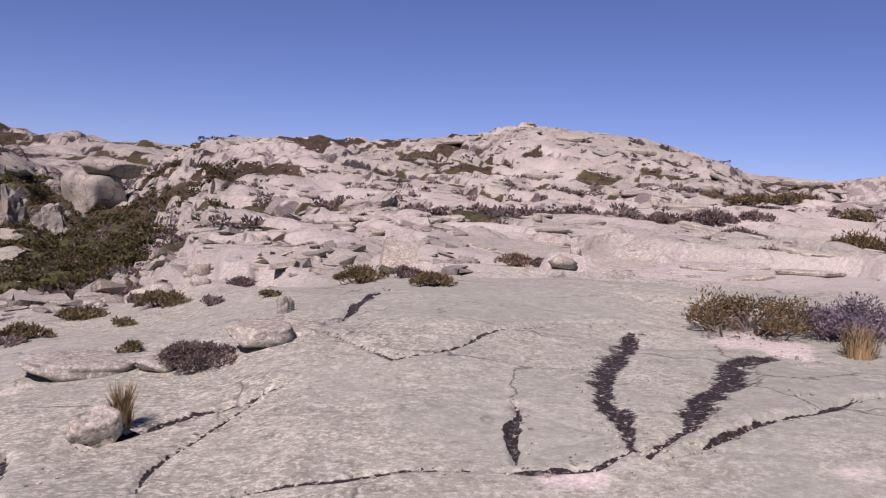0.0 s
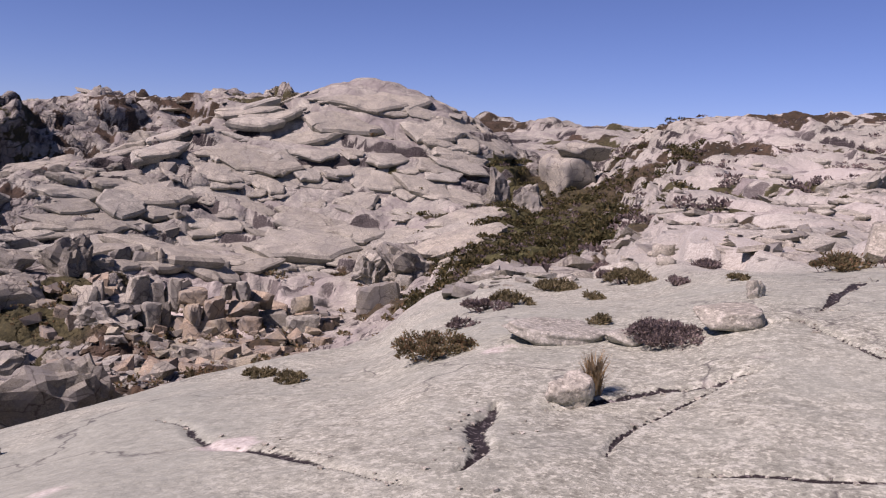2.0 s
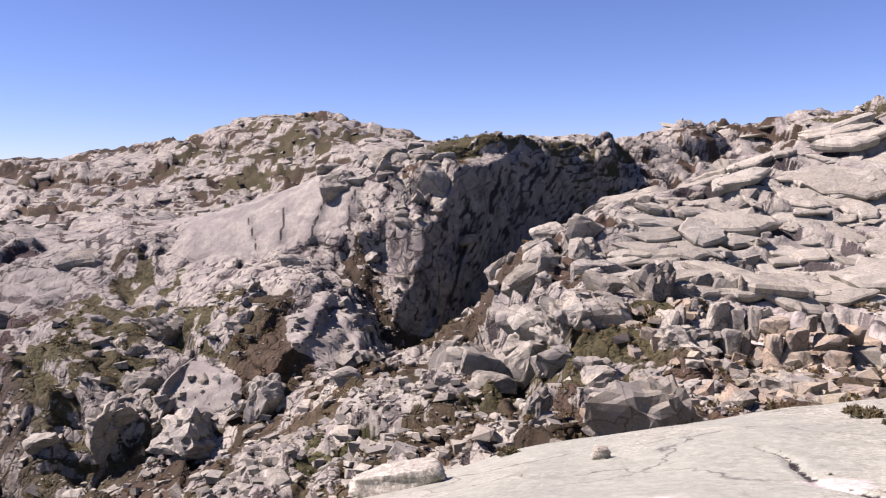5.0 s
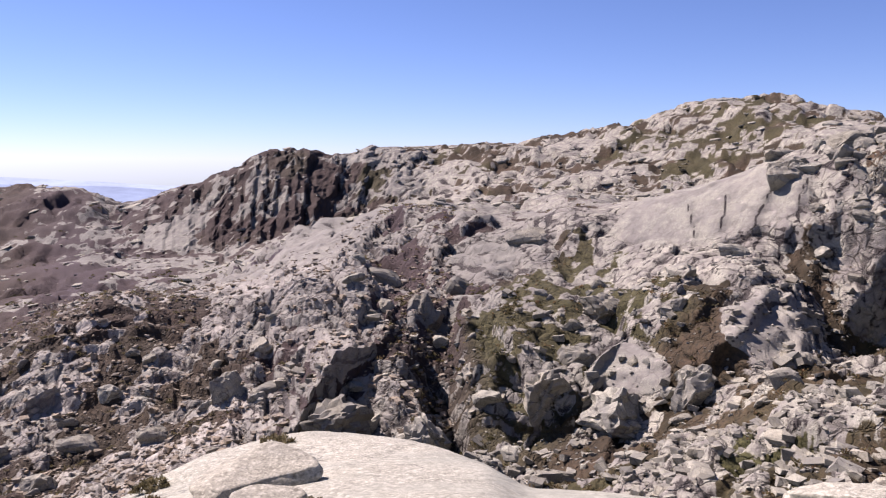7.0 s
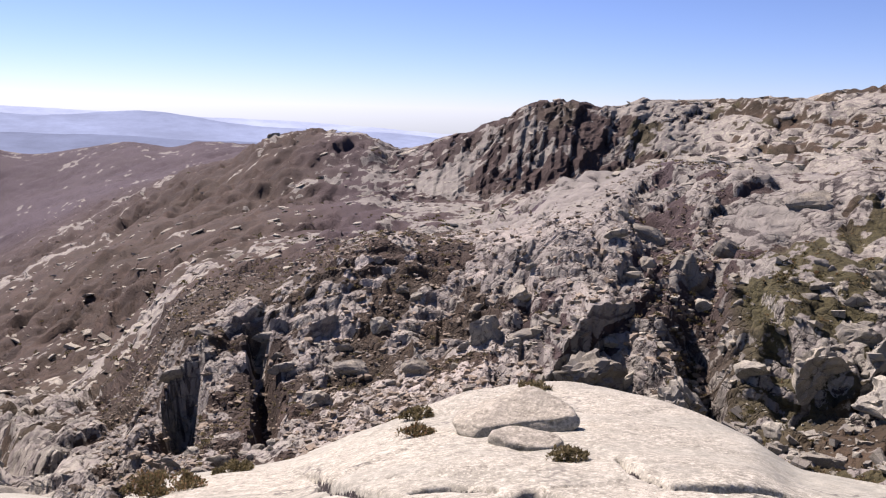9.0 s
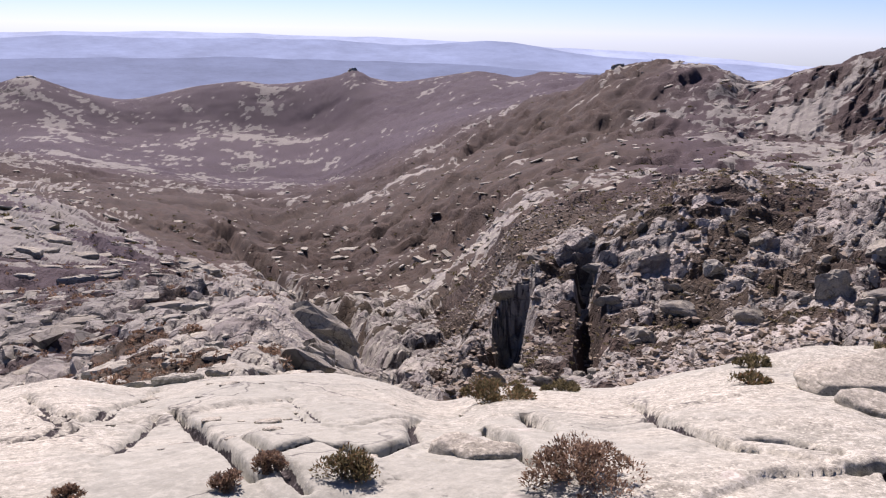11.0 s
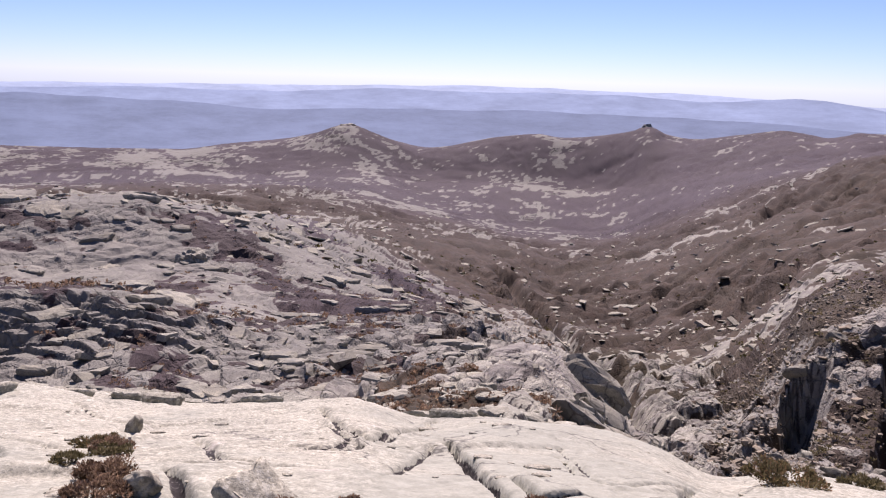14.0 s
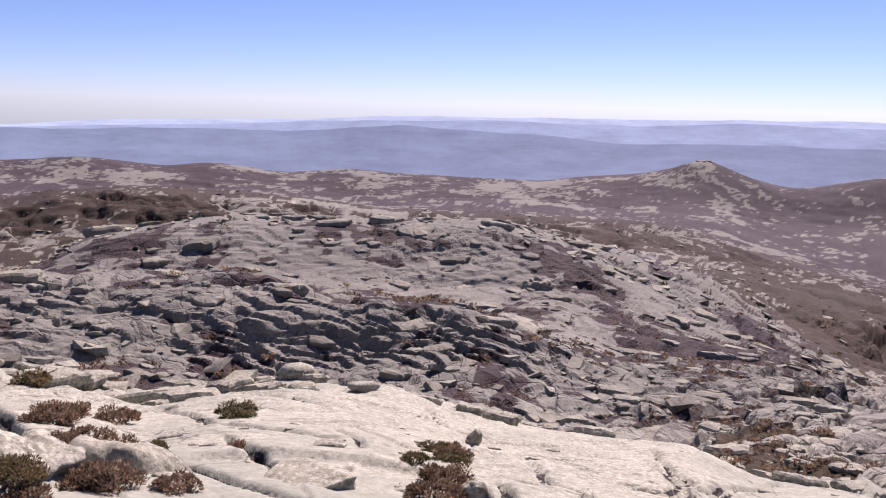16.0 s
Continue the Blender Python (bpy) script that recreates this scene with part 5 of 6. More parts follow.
# ---- loose stones near the viewer ----
def boulder_mesh(name, size, seed, flat=0.0, cuts=12, detail=4, rough=0.03, crag=0.0, box=3.2):
    """A weathered granite block: a sphere cut by planes, with worn edges and an uneven skin."""
    rng = np.random.default_rng(seed)
    bm = bmesh.new()
    bmesh.ops.create_icosphere(bm, subdivisions=detail, radius=1.0)
    co = np.array([v.co[:] for v in bm.verts])
    co /= ((np.abs(co) ** box).sum(1) ** (1 / box))[:, None]
    normals = rng.normal(size=(cuts, 3))
    normals[0], normals[1] = (rng.uniform(-0.25, 0.25), rng.uniform(-0.25, 0.25), 1), (0, 0, -1)
    normals /= np.linalg.norm(normals, axis=1)[:, None]
    depth = rng.uniform(0.62 if not crag else 0.5, 1.0 if not crag else 0.9, cuts)
    depth[0] = 0.5 if flat else 0.86
    for nrm, d in zip(normals, depth):
        over = co @ nrm - d
        co -= np.where(over > 0, over * 0.97, 0)[:, None] * nrm
    co += co / np.maximum(np.linalg.norm(co, axis=1), 0.2)[:, None] * (
        (0.06 if crag else 0.14) * fractal(co[:, 0] * 1.4 + seed, co[:, 1] * 1.4 + co[:, 2], 600 + seed, 2) + rough * fractal(co[:, 0] * 5 + co[:, 2] * 3, co[:, 1] * 5 - co[:, 2] * 2, 700 + seed, 3))[:, None]
    if crag:
        # split by joints into stepped facets
        u, v, w = (co * crag).T
        for seed2, a, b2 in ((1, u + 0.6 * w, v - 0.5 * w), (2, w - 0.4 * u, u * 0.8 + 0.6 * v)):
            t, j = blocks(a + seed, b2 + 3, 640 + seed + seed2, 0.16)
            co += co / np.maximum(np.linalg.norm(co, axis=1), 0.2)[:, None] * (0.22 * t - 0.10 * j)[:, None]
    if flat:
        # parted sheets along the rim
        co[:, :2] *= (1 - flat * 0.06 * (np.sin(co[:, 2] * 8 + 2 * smooth_noise(co[:, 0] * 2, co[:, 1] * 2, seed)) > 0.3))[:, None]
    lo, hi = co.min(0), co.max(0)
    co = (co - (lo + hi) / 2) / (hi - lo) * np.array(size)
    for v, p in zip(bm.verts, co):
        v.co = p
    for f in bm.faces:
        f.smooth = True
    me = bpy.data.meshes.new(name)
    bm.to_mesh(me)
    bm.free()
    return me


def loose(name, label, category, az, r, wide, high, deep, turn, seed, flat=0.0, sink=0.25, tilt=(0, 0), material=None, box=3.2, cuts=0):
    ob = new(name, boulder_mesh(name, (wide, deep, high / (1 - sink)), seed, flat, cuts or (12 if flat else 18), crag=0.0 if flat else 0.8, box=box))
    ob.data.materials.append(material or SLAB)
    tagged(ob, label, category, "loose stones on the slab")
    p = spot(az, r + deep * 0.3)
    ob.location = p + Vector((0, 0, high / (1 - sink) * (0.5 - sink)))
    ob.rotation_euler = (radians(tilt[0]), radians(tilt[1]), radians(az + turn))
    return ob


loose("flat_slab", "thin flat granite slab lying loose with a dark gap beneath", "rock", 22.8, 8.27, 1.1, 0.15, 0.8, 6, 1, 0.6, 0.3, (2, 3), None, 2.8)
loose("flat_slab", "small flat granite slab beside heather", "rock", 18.3, 8.13, 0.36, 0.13, 0.3, -8, 2, 1.0, 0.1, (5, -6))
loose("flat_slab", "tilted pale granite slab resting on the bedrock", "rock", 11.8, 8.16, 0.62, 0.20, 0.5, 10, 3, 0.6, 0.1, (8, -8))
loose("boulder", "small upright granite stone at the end of a crack", "rock", 10.3, 9.66, 0.21, 0.2, 0.2, 0, 4)
loose("boulder", "rounded grey granite boulder beside dry grass", "rock", 21.7, 6.06, 0.37, 0.22, 0.33, 15, 5)
loose("boulder", "small pale stone on the bare slab", "rock", 58.9, 7.94, 0.21, 0.13, 0.18, 30, 6)
loose("layered_slab", "layered grey granite slab lying at the edge of the rim", "rock", 72.8, 8.55, 1.08, 0.30, 0.6, -5, 7, 1.0, 0.15, (3, -4))
loose("perched_slab", "smooth perched granite slab with a shadowed overhang", "rock", 111.5, 8.25, 1.3, 0.26, 1.0, 8, 8, 0.35, -0.06, (5, -6), None, 2.8, 10)
loose("flat_slab", "low granite slab in front of the perched slab", "rock", 110.7, 7.27, 0.7, 0.12, 0.5, -10, 9, 0.3, 0.5, (0, 5), None, 2.1, 3)
loose("boulder", "pale granite block wedged between slabs", "rock", 137.4, 4.95, 0.6, 0.12, 0.5, 12, 10, 0.0, 0.5, (8, -6), None, 2.3)
loose("boulder", "pale rounded granite block among heather", "rock", 171.8, 4.32, 0.62, 0.24, 0.5, -12, 11, 0.0, 0.5, (-6, 9), None, 2.3)
loose("boulder", "dark shadowed stone in a hollow of the slab", "rock", 179.5, 4.87, 0.22, 0.15, 0.2, 0, 12, 0, 0.25, (0, 0), STONE)
loose("boulder", "small upright stone on the pale slab", "rock", 180.2, 8.57, 0.19, 0.19, 0.17, 0, 13, 0, 0.2, (0, 0), STONE)
loose("boulder", "broad pale granite block at the slab's foot", "rock", 203.5, 5.2, 0.8, 0.22, 0.6, 10, 14, 0.0, 0.5, (5, 6), None, 2.3)
loose("flat_slab", "thin pale granite flake lying on the slab", "rock", 191.5, 4.9, 0.62, 0.11, 0.45, -15, 15, 0.3, 0.4, (4, -5), None, 2.4)
loose("boulder", "large grey granite block tilted on the slope", "rock", 209.6, 4.85, 0.62, 0.22, 0.5, 20, 16, 0.0, 0.5, (6, 10), None, 2.5)


# ---- landmark rocks on the slopes ----
def landmark(name, label, az, r, wide, deep, high, seed, lift=0.0, turn=0, flat=0.0, tilt=(0, 0), material=None, group="", crag=1.9, box=3.2, lean=1.0):
    ob = new(name, boulder_mesh(name, (wide, deep, high), seed, flat, 20, 4, 0.035, crag, box))
    ob.data.polygons.foreach_set("use_smooth", [not crag] * len(ob.data.polygons))
    ob.data.materials.append(material or STONE)
    tagged(ob, label, "rock", group)
    ob.location = spot(az, r) + Vector((0, 0, lift + high * 0.15))
    ob.rotation_euler = (radians(tilt[0] + lean * ((seed * 53) % 31 - 15)), radians(tilt[1] + lean * ((seed * 29) % 37 - 18)), radians(az + 2 * turn))
    return ob


landmark("balanced_boulder", "big rounded grey boulder under a balanced cap stone", 22.6, 93.29, 7.2, 6.5, 5.2, 900, turn=-15, crag=0, box=2.3, lean=0.2)
landmark("boulder", "pale rounded granite boulder with a dark undercut side", 5, 46.8, 3.3, 2.9, 2.1, 901, turn=-8)
landmark("boulder", "dark-sided granite block on the slope", -14.9, 62.6, 2.4, 1.9, 1.5, 902, turn=-1)
landmark("boulder", "pink-grey broken crag beside the green gully", 25.2, 83.11, 3.5, 2.8, 4.7, 903, turn=6)
landmark("boulder", "dark cracked crag at the gully edge", 27.4, 83.84, 3.5, 2.8, 5.5, 904, turn=13)
landmark("boulder", "big rounded block jutting from the bank", 61, 60.31, 3.6, 3.2, 4.8, 905, turn=-10)
landmark("boulder", "dark rounded boulder below the bank", 62.8, 43.05, 1.5, 1.4, 2.5, 907, turn=4)
landmark("boulder", "pale block on the grassy ledge", 55.6, 52.74, 2, 1.8, 1.7, 908, turn=11)
landmark("boulder", "dark fronted rounded outcrop on the bank", 55.3, 63.97, 4, 3.2, 4.5, 909, turn=-12)
landmark("boulder", "dark block at the end of the ledge", 35.9, 66.6, 3.5, 2.8, 3.1, 911, turn=2)
landmark("boulder", "square dark block closing the ledge", 33.1, 64.64, 5, 4, 3.6, 912, turn=9)
landmark("boulder", "big dark boulder among broken blocks", 46.7, 49.35, 3.8, 3, 2.8, 913, turn=-14)
landmark("boulder", "big angular pale block with a dark side", 87.4, 97.5, 6.5, 5.5, 4.5, 914, turn=-7)
landmark("slab_block", "leaning grey slab with a smooth sunlit top", 86.3, 79.4, 8, 6, 5, 916, turn=7)
landmark("boulder", "dark wedge block at the cliff foot", 81.7, 78.4, 4.2, 3.3, 4.9, 917, turn=14)
landmark("boulder", "square cut block on the bank", 53.2, 56.19, 5.1, 3.6, 2.6, 919, turn=-2)
landmark("boulder", "dark rounded boulder on the far bank", 100, 104.6, 4.5, 4.1, 5.5, 922, turn=-11)
landmark("boulder", "tilted reddish flake on the talus", 113.5, 103.2, 4.2, 2.5, 4.7, 923, turn=-4)
landmark("slab_block", "dark square faced block at the rise", 180.4, 42, 3.3, 2.2, 2.3, 925, turn=10)
landmark("boulder", "dark sided block in the valley", 156.7, 192.94, 11, 7.5, 5, 926, turn=-13)
landmark("boulder", "long dark ledge block", 193, 41.29, 4.9, 2.9, 2.3, 929, turn=8)
landmark("boulder", "dark block on the rocky hill", 176.5, 166.42, 7, 4.9, 4.7, 930, turn=-15)
landmark("boulder", "pale flat rock among scrub", 171.4, 38.87, 3, 1.8, 0.91, 932, turn=-1)
landmark("cap_stone", "dark flat cap stone balanced on the big boulder", 21.7, 92, 6, 4.5, 1.9, 950, lift=3.4, crag=0, box=2.4, lean=0.3)
landmark("slab_block", "broad upright grey granite slab with streaked face", 55.5, 39, 6.4, 3, 4.4, 951, turn=-6)

landmark("lone_rock", "dark lone rock standing on the heathy skyline", 128.3, 618, 10, 7, 5, 961, lean=0.4)
landmark("summit_rocks", "flat dark rocks on the hilltop", 124.6, 585, 12, 9, 3, 962)
landmark("tor", "small dark tor on a distant hill", 145.9, 1490, 18, 14, 9, 963, lean=0.4, box=2.2)
landmark("summit_rocks", "low dark cap rocks on the brown cone hill", 166.0, 1345, 26, 20, 4, 964, lift=-1.0, lean=0.1)
landmark("summit_rocks", "small dark rock on the summit of the big hill", 74.9, 552, 5, 4, 4, 965)
landmark("summit_rocks", "pale flat blocks piled on the near skyline", -5.6, 128, 1.7, 1.3, 0.6, 966, lean=0.2)
landmark("buttress", "dark overhanging granite buttress below the talus", 106.4, 87.5, 9, 7, 7, 974, crag=3.0)
landmark("buttress", "dark granite buttress beside the scrub gully", 100.2, 81.9, 6, 5, 6, 975, crag=3.0)
landmark("buttress", "cracked grey buttress under the pale block", 91.5, 83.7, 5, 5, 6, 976, crag=3.0)



# ---- jointed ledge below the dome: uneven courses of split blocks sunk in the slope ----
def jointed_ledge():
    ob = tagged(new("jointed_ledge"), "broken ledge of squared grey and orange granite blocks", "rock ledge")
    ob.location = spot(41, 57)
    rng = np.random.default_rng(61)
    shapes = [boulder_mesh("block", (2.0, 1.9, 1.9), 40 + k, 0.0, 5, 3, 0.03, 0.01, 9.0) for k in range(9)]
    for me in shapes:
        me.materials.append(STONE)
        me.polygons.foreach_set("use_smooth", [False] * len(me.polygons))
    warm = [me.copy() for me in shapes]
    for me in warm:
        me.materials[0] = PINK
    # stretches of the ledge: first and last bearing, distance, courses, block width and height, share of orange blocks
    for first, last, r0, courses, wide0, high0, orange in (
            (43.6, 48.2, 55.6, 3, 1.35, 1.25, 0.7), (48.6, 51.0, 57.0, 2, 1.2, 1.9, 0.1), (39.5, 43.2, 56.8, 2, 1.7, 1.4, 0.2),
            (35.0, 39.3, 60.5, 1, 2.3, 2.6, 0.0), (33.0, 35.5, 64.0, 1, 2.6, 3.0, 0.0), (51.5, 55.0, 60.0, 1, 1.5, 3.2, 0.0),
            (49.0, 53.5, 66.0, 1, 1.6, 3.0, 0.0), (44.5, 48.5, 52.5, 1, 1.3, 1.0, 0.5)):
        for row in range(courses):
            az = first + rng.uniform(0, 0.8)
            while az < last:
                wide, high = wide0 * rng.uniform(0.5, 1.5), high0 * rng.uniform(0.65, 1.25)
                if rng.random() < 0.93:
                    m = bpy.data.objects.new("block", (warm if rng.random() < orange else shapes)[int(rng.integers(9))])
                    scene.collection.objects.link(m)
                    m.parent = ob
                    p = spot(az, r0 + 0.5 * row + rng.uniform(-0.35, 0.35))
                    p.z = spot(az, r0).z if courses > 1 else p.z
                    m.location = p - ob.location + Vector((0, 0, (0.25 if courses > 1 else -0.12) * high + 0.92 * high0 * row))
                    m.scale = (wide * 0.52, rng.uniform(0.6, 1.3) * (0.6 + 0.25 * wide0), high * 0.62)
                    m.rotation_euler = (rng.uniform(-0.09, 0.09), rng.uniform(-0.11, 0.11), radians(az) + rng.uniform(-0.22, 0.22))
                az += wide / r0 * 57.3 * 0.97


jointed_ledge()


# ---- parted sheets and rounded blocks of the bedrock, lying along the slope ----
def bedding(az, r):
    """The way the slope faces, evened out."""
    d = 0.035 * r + 0.5
    w = 57.3 * d / r
    east, west = spot(az - w, r), spot(az + w, r)
    far, near = spot(az, r + d), spot(az, r - d)
    n = (east - west).cross(far - near)
    return n.normalized() if n.z > 0 else -n.normalized()


def sheet_mesh(name, seed, long, thick):
    """A parted sheet of rock: a broken outline, a slightly domed top, a worn rim and an undercut foot."""
    rng = np.random.default_rng(seed)
    corners = int(rng.integers(5, 8))
    a = (np.arange(corners) + rng.uniform(-0.32, 0.32, corners)) / corners * 2 * math.pi
    rad = rng.uniform(0.36, 0.56, corners)
    x, y = np.cos(a) * rad, np.sin(a) * rad * long * 1.15
    # broken edges between the corners
    fine = []
    for k in range(corners):
        p, q = np.array([x[k], y[k]]), np.array([x[(k + 1) % corners], y[(k + 1) % corners]])
        for f in (0.0, 0.36, 0.7):
            fine.append(p + (q - p) * f + rng.normal(0, 0.022, 2) * (f > 0))
    fine = np.array(fine)
    n = len(fine)
    rim_z = 0.5 * thick * (0.55 + 0.25 * rng.uniform(-1, 1, n))
    rings = [(0.45, np.full(n, 0.5 * thick) + rng.normal(0, 0.03 * thick, n)), (0.9, rim_z + 0.10 * thick), (1.0, rim_z - 0.12 * thick), (0.97, np.full(n, -0.2 * thick)), (0.86, np.full(n, -0.5 * thick))]
    verts = [(0, 0, 0.52 * thick)]
    for scale, z in rings:
        verts += [(p[0] * scale, p[1] * scale, h) for p, h in zip(fine, z)]
    faces = [(0, 1 + k, 1 + (k + 1) % n) for k in range(n)]
    for q in range(len(rings) - 1):
        o = 1 + q * n
        for k in range(n):
            m = (k + 1) % n
            faces += [(o + k, o + n + k, o + n + m), (o + k, o + n + m, o + m)]
    return mesh_of(name, verts, faces)


def sheets_on(name, label, piece, seed, count, az, r, size, thick, material, ease=0.3, dip=0.0, crag=0.0, sink=0.3, keep=None, long=0.6, full=0.0):
    """Sheets or blocks of bedrock under one thing: each follows the slope, eased towards the level, so that its lower edge stands proud.
    With full, sizes hold at that distance and grow with it."""
    rng = np.random.default_rng(seed)
    if crag:
        shapes = [boulder_mesh(piece, (1.0, long, thick), seed + k, 0.0, 14, 3, 0.02, crag, 3.8) for k in range(7)]
        for me in shapes:
            me.polygons.foreach_set("use_smooth", [False] * len(me.polygons))
    else:
        shapes = [sheet_mesh(piece, seed + k, long, thick) for k in range(11)]
    for me in shapes:
        me.materials.append(material)
    ob = tagged(new(name), label, "rock")
    ob.location = spot((az[0] + az[1]) / 2, math.sqrt(r[0] * r[1]))
    done = 0
    while done < count:
        a, d = rng.uniform(*az), math.exp(rng.uniform(math.log(r[0]), math.log(r[1])))
        if keep is not None and not keep(a, d, math.degrees(math.atan2(spot(a, d).z - EYE, d))):
            count -= 0.2
            continue
        done += 1
        s = size[0] * (size[1] / size[0]) ** (rng.uniform() ** 1.7) * (d / full if full else 1)
        up = (bedding(a, d) * (1 - ease) + Vector((rng.normal(0, 0.05), rng.normal(0, 0.05), ease))).normalized()
        yaw = radians(a) + rng.normal(0, 0.3)
        along = Vector((math.cos(yaw), math.sin(yaw), dip + rng.normal(0, 0.05)))
        along = (along - up * along.dot(up)).normalized()
        m = bpy.data.objects.new(piece, shapes[int(rng.integers(len(shapes)))])
        scene.collection.objects.link(m)
        m.parent = ob
        wide, deep, tall = s * rng.uniform(0.8, 1.4), s * rng.uniform(0.7, 1.2), s * rng.uniform(0.7, 1.3)
        turn = Matrix((along, up.cross(along), up)).transposed().to_4x4()
        place = spot(a, d) - ob.location + up * (tall * thick * (0.5 - sink))
        m.matrix_local = Matrix.Translation(place) @ turn @ Matrix.Diagonal((wide, deep, tall, 1))
    return ob


sheets_on("dome_sheets", "weathered grey granite sheets parting from the dome", "sheet", 1001, 420, (26, 57), (64, 106), (2.2, 9.5), 0.12, SHEET, 0.13, sink=0.38, long=0.5, keep=lambda a, d, e: -8 < e < 4.0 and a > 26 + 0.25 * (5 - e))
sheets_on("slope_sheets", "pale granite flags lying over the rising slope", "sheet", 1002, 300, (-29, 21), (20, 118), (1.0, 3.6), 0.14, SLAB, 0.12, sink=0.36, full=60, keep=lambda a, d, e: (d > 30 or a < 4) and (a < 12 or d < 40))
sheets_on("rise_sheets", "dark-edged granite sheets dipping along the rocky rise", "sheet", 1003, 420, (156, 213), (40, 245), (1.6, 6.5), 0.2, STONE, 0.3, dip=0.2, sink=0.36, full=110)
sheets_on("rubble_slabs", "pale broken slabs below the near bedrock", "slab", 1004, 260, (139, 213), (12, 40), (0.5, 1.7), 0.24, SLAB, 0.3, dip=0.1, sink=0.25, full=20)
sheets_on("slab_flakes", "small pale flakes split from the near slabs", "flake", 1011, 90, (138, 213), (4.7, 11.5), (0.05, 0.26), 0.2, SLAB, 0.2, sink=0.36, long=0.7)
sheets_on("valley_slabs", "pale bare slabs in the heathy valley", "slab", 1005, 260, (118, 165), (150, 520), (2.2, 8.0), 0.14, SLAB, 0.08, sink=0.42, full=300)
sheets_on("bank_blocks", "rounded grey granite blocks jutting from the far bank", "block", 1006, 300, (49, 140), (48, 125), (1.0, 3.6), 0.62, STONE, 0.3, crag=0.9, sink=0.34, full=80, keep=lambda a, d, e: float(sheets(np.array([a]), np.array([e]), np.array([d]))[0]) < 0.3)
sheets_on("flank_blocks", "pinkish split granite blocks on the flank of the dome", "block", 1009, 90, (58, 69), (52, 82), (1.2, 3.8), 0.8, STONE, 0.35, crag=0.9, sink=0.3, keep=lambda a, d, e: -14 < e < -4)
sheets_on("crag_blocks", "dark rounded granite blocks of the crag above the gully", "block", 1010, 80, (54, 77), (96, 138), (1.6, 5.0), 0.7, STONE, 0.2, crag=0.9, sink=0.36, keep=lambda a, d, e: -5 < e < 1.7)
sheets_on("edge_blocks", "broken granite blocks along the edge of the slab hill", "block", 1008, 46, (145.4, 149.6), (30, 76), (1.4, 4.2), 0.5, STONE, 0.4, crag=0.9, sink=0.3)
sheets_on("hill_sheets", "grey granite sheets on the big bare hill", "sheet", 1007, 300, (58, 104), (140, 540), (2.0, 9.0), 0.16, STONE, 0.12, sink=0.36, full=300, keep=lambda a, d, e: d > 150 or a > 95)


# ---- scattered stones and scrub of the slopes ----
def hull_rocks(rng, kinds):
    """Angular stone shapes, each a convex hull of a few points."""
    out = []
    for _ in range(kinds):
        bm = bmesh.new()
        pts = np.array(list(itertools.product((-1, 1), repeat=3)), float) * rng.uniform(0.62, 1.05, (8, 3))
        pts[rng.integers(8)] *= 0.55
        for p in pts:
            bm.verts.new(p)
        res = bmesh.ops.convex_hull(bm, input=bm.verts[:])
        bmesh.ops.delete(bm, geom=list({g for g in res["geom_interior"] + res["geom_unused"] if isinstance(g, bmesh.types.BMVert)}), context="VERTS")
        bmesh.ops.triangulate(bm, faces=bm.faces[:])
        bm.verts.index_update()
        out.append((np.array([v.co[:] for v in bm.verts]), np.array([[v.index for v in f.verts] for f in bm.faces])))
        bm.free()
    return out


HULLS = hull_rocks(np.random.default_rng(77), 14)


def turned(rng, n, lean):
    """Random turning matrices: any bearing, small lean."""
    a, b, c = rng.uniform(0, 6.283, n), rng.normal(0, lean, n), rng.normal(0, lean, n)
    ca, sa, cb, sb, cc, sc = np.cos(a), np.sin(a), np.cos(b), np.sin(b), np.cos(c), np.sin(c)
    o = np.zeros(n)
    i = o + 1
    za = np.stack([ca, -sa, o, sa, ca, o, o, o, i], 1).reshape(n, 3, 3)
    xb = np.stack([i, o, o, o, cb, -sb, o, sb, cb], 1).reshape(n, 3, 3)
    yc = np.stack([cc, o, sc, o, i, o, -sc, o, cc], 1).reshape(n, 3, 3)
    return za @ xb @ yc


def scatter(name, label, category, seed, count, az, r, size, flat, material, near=None):
    """Stones lying over a stretch of slope, joined; small ones are commonest."""
    rng = np.random.default_rng(seed)
    A = rng.uniform(*az, count)
    R = np.exp(rng.uniform(math.log(r[0]), math.log(r[1]), count))
    clump = fractal(-np.sin(np.radians(A)) * R / (0.12 * R + 3), np.cos(np.radians(A)) * R / (0.12 * R + 3), seed, 3)
    keep = clump > rng.uniform(-0.5, 0.25, count)
    if near is not None:
        keep &= near(A, R)
    A, R = A[keep], R[keep]
    n = len(A)
    S = size[0] * (size[1] / size[0]) ** (rng.uniform(0, 1, n) ** 2.6)
    T = turned(rng, n, 0.22)
    box = np.stack([S * rng.uniform(0.8, 1.3, n), S * rng.uniform(0.55, 1.0, n), S * rng.uniform(flat * 0.6, flat * 1.3, n)], 1) * 0.5
    verts, faces, o = [], [], 0
    for k in range(n):
        v, f = HULLS[int(rng.integers(len(HULLS)))]
        p = np.array(spot(A[k], R[k]))
        p[2] += box[k, 2] * 0.35
        verts.append((v * box[k]) @ T[k].T + p)
        faces.append(f + o)
        o += len(v)
    me = mesh_of(name, np.concatenate(verts), np.concatenate(faces))
    me.materials.append(material)
    return tagged(new(name, me), label, category, kind="stuff")


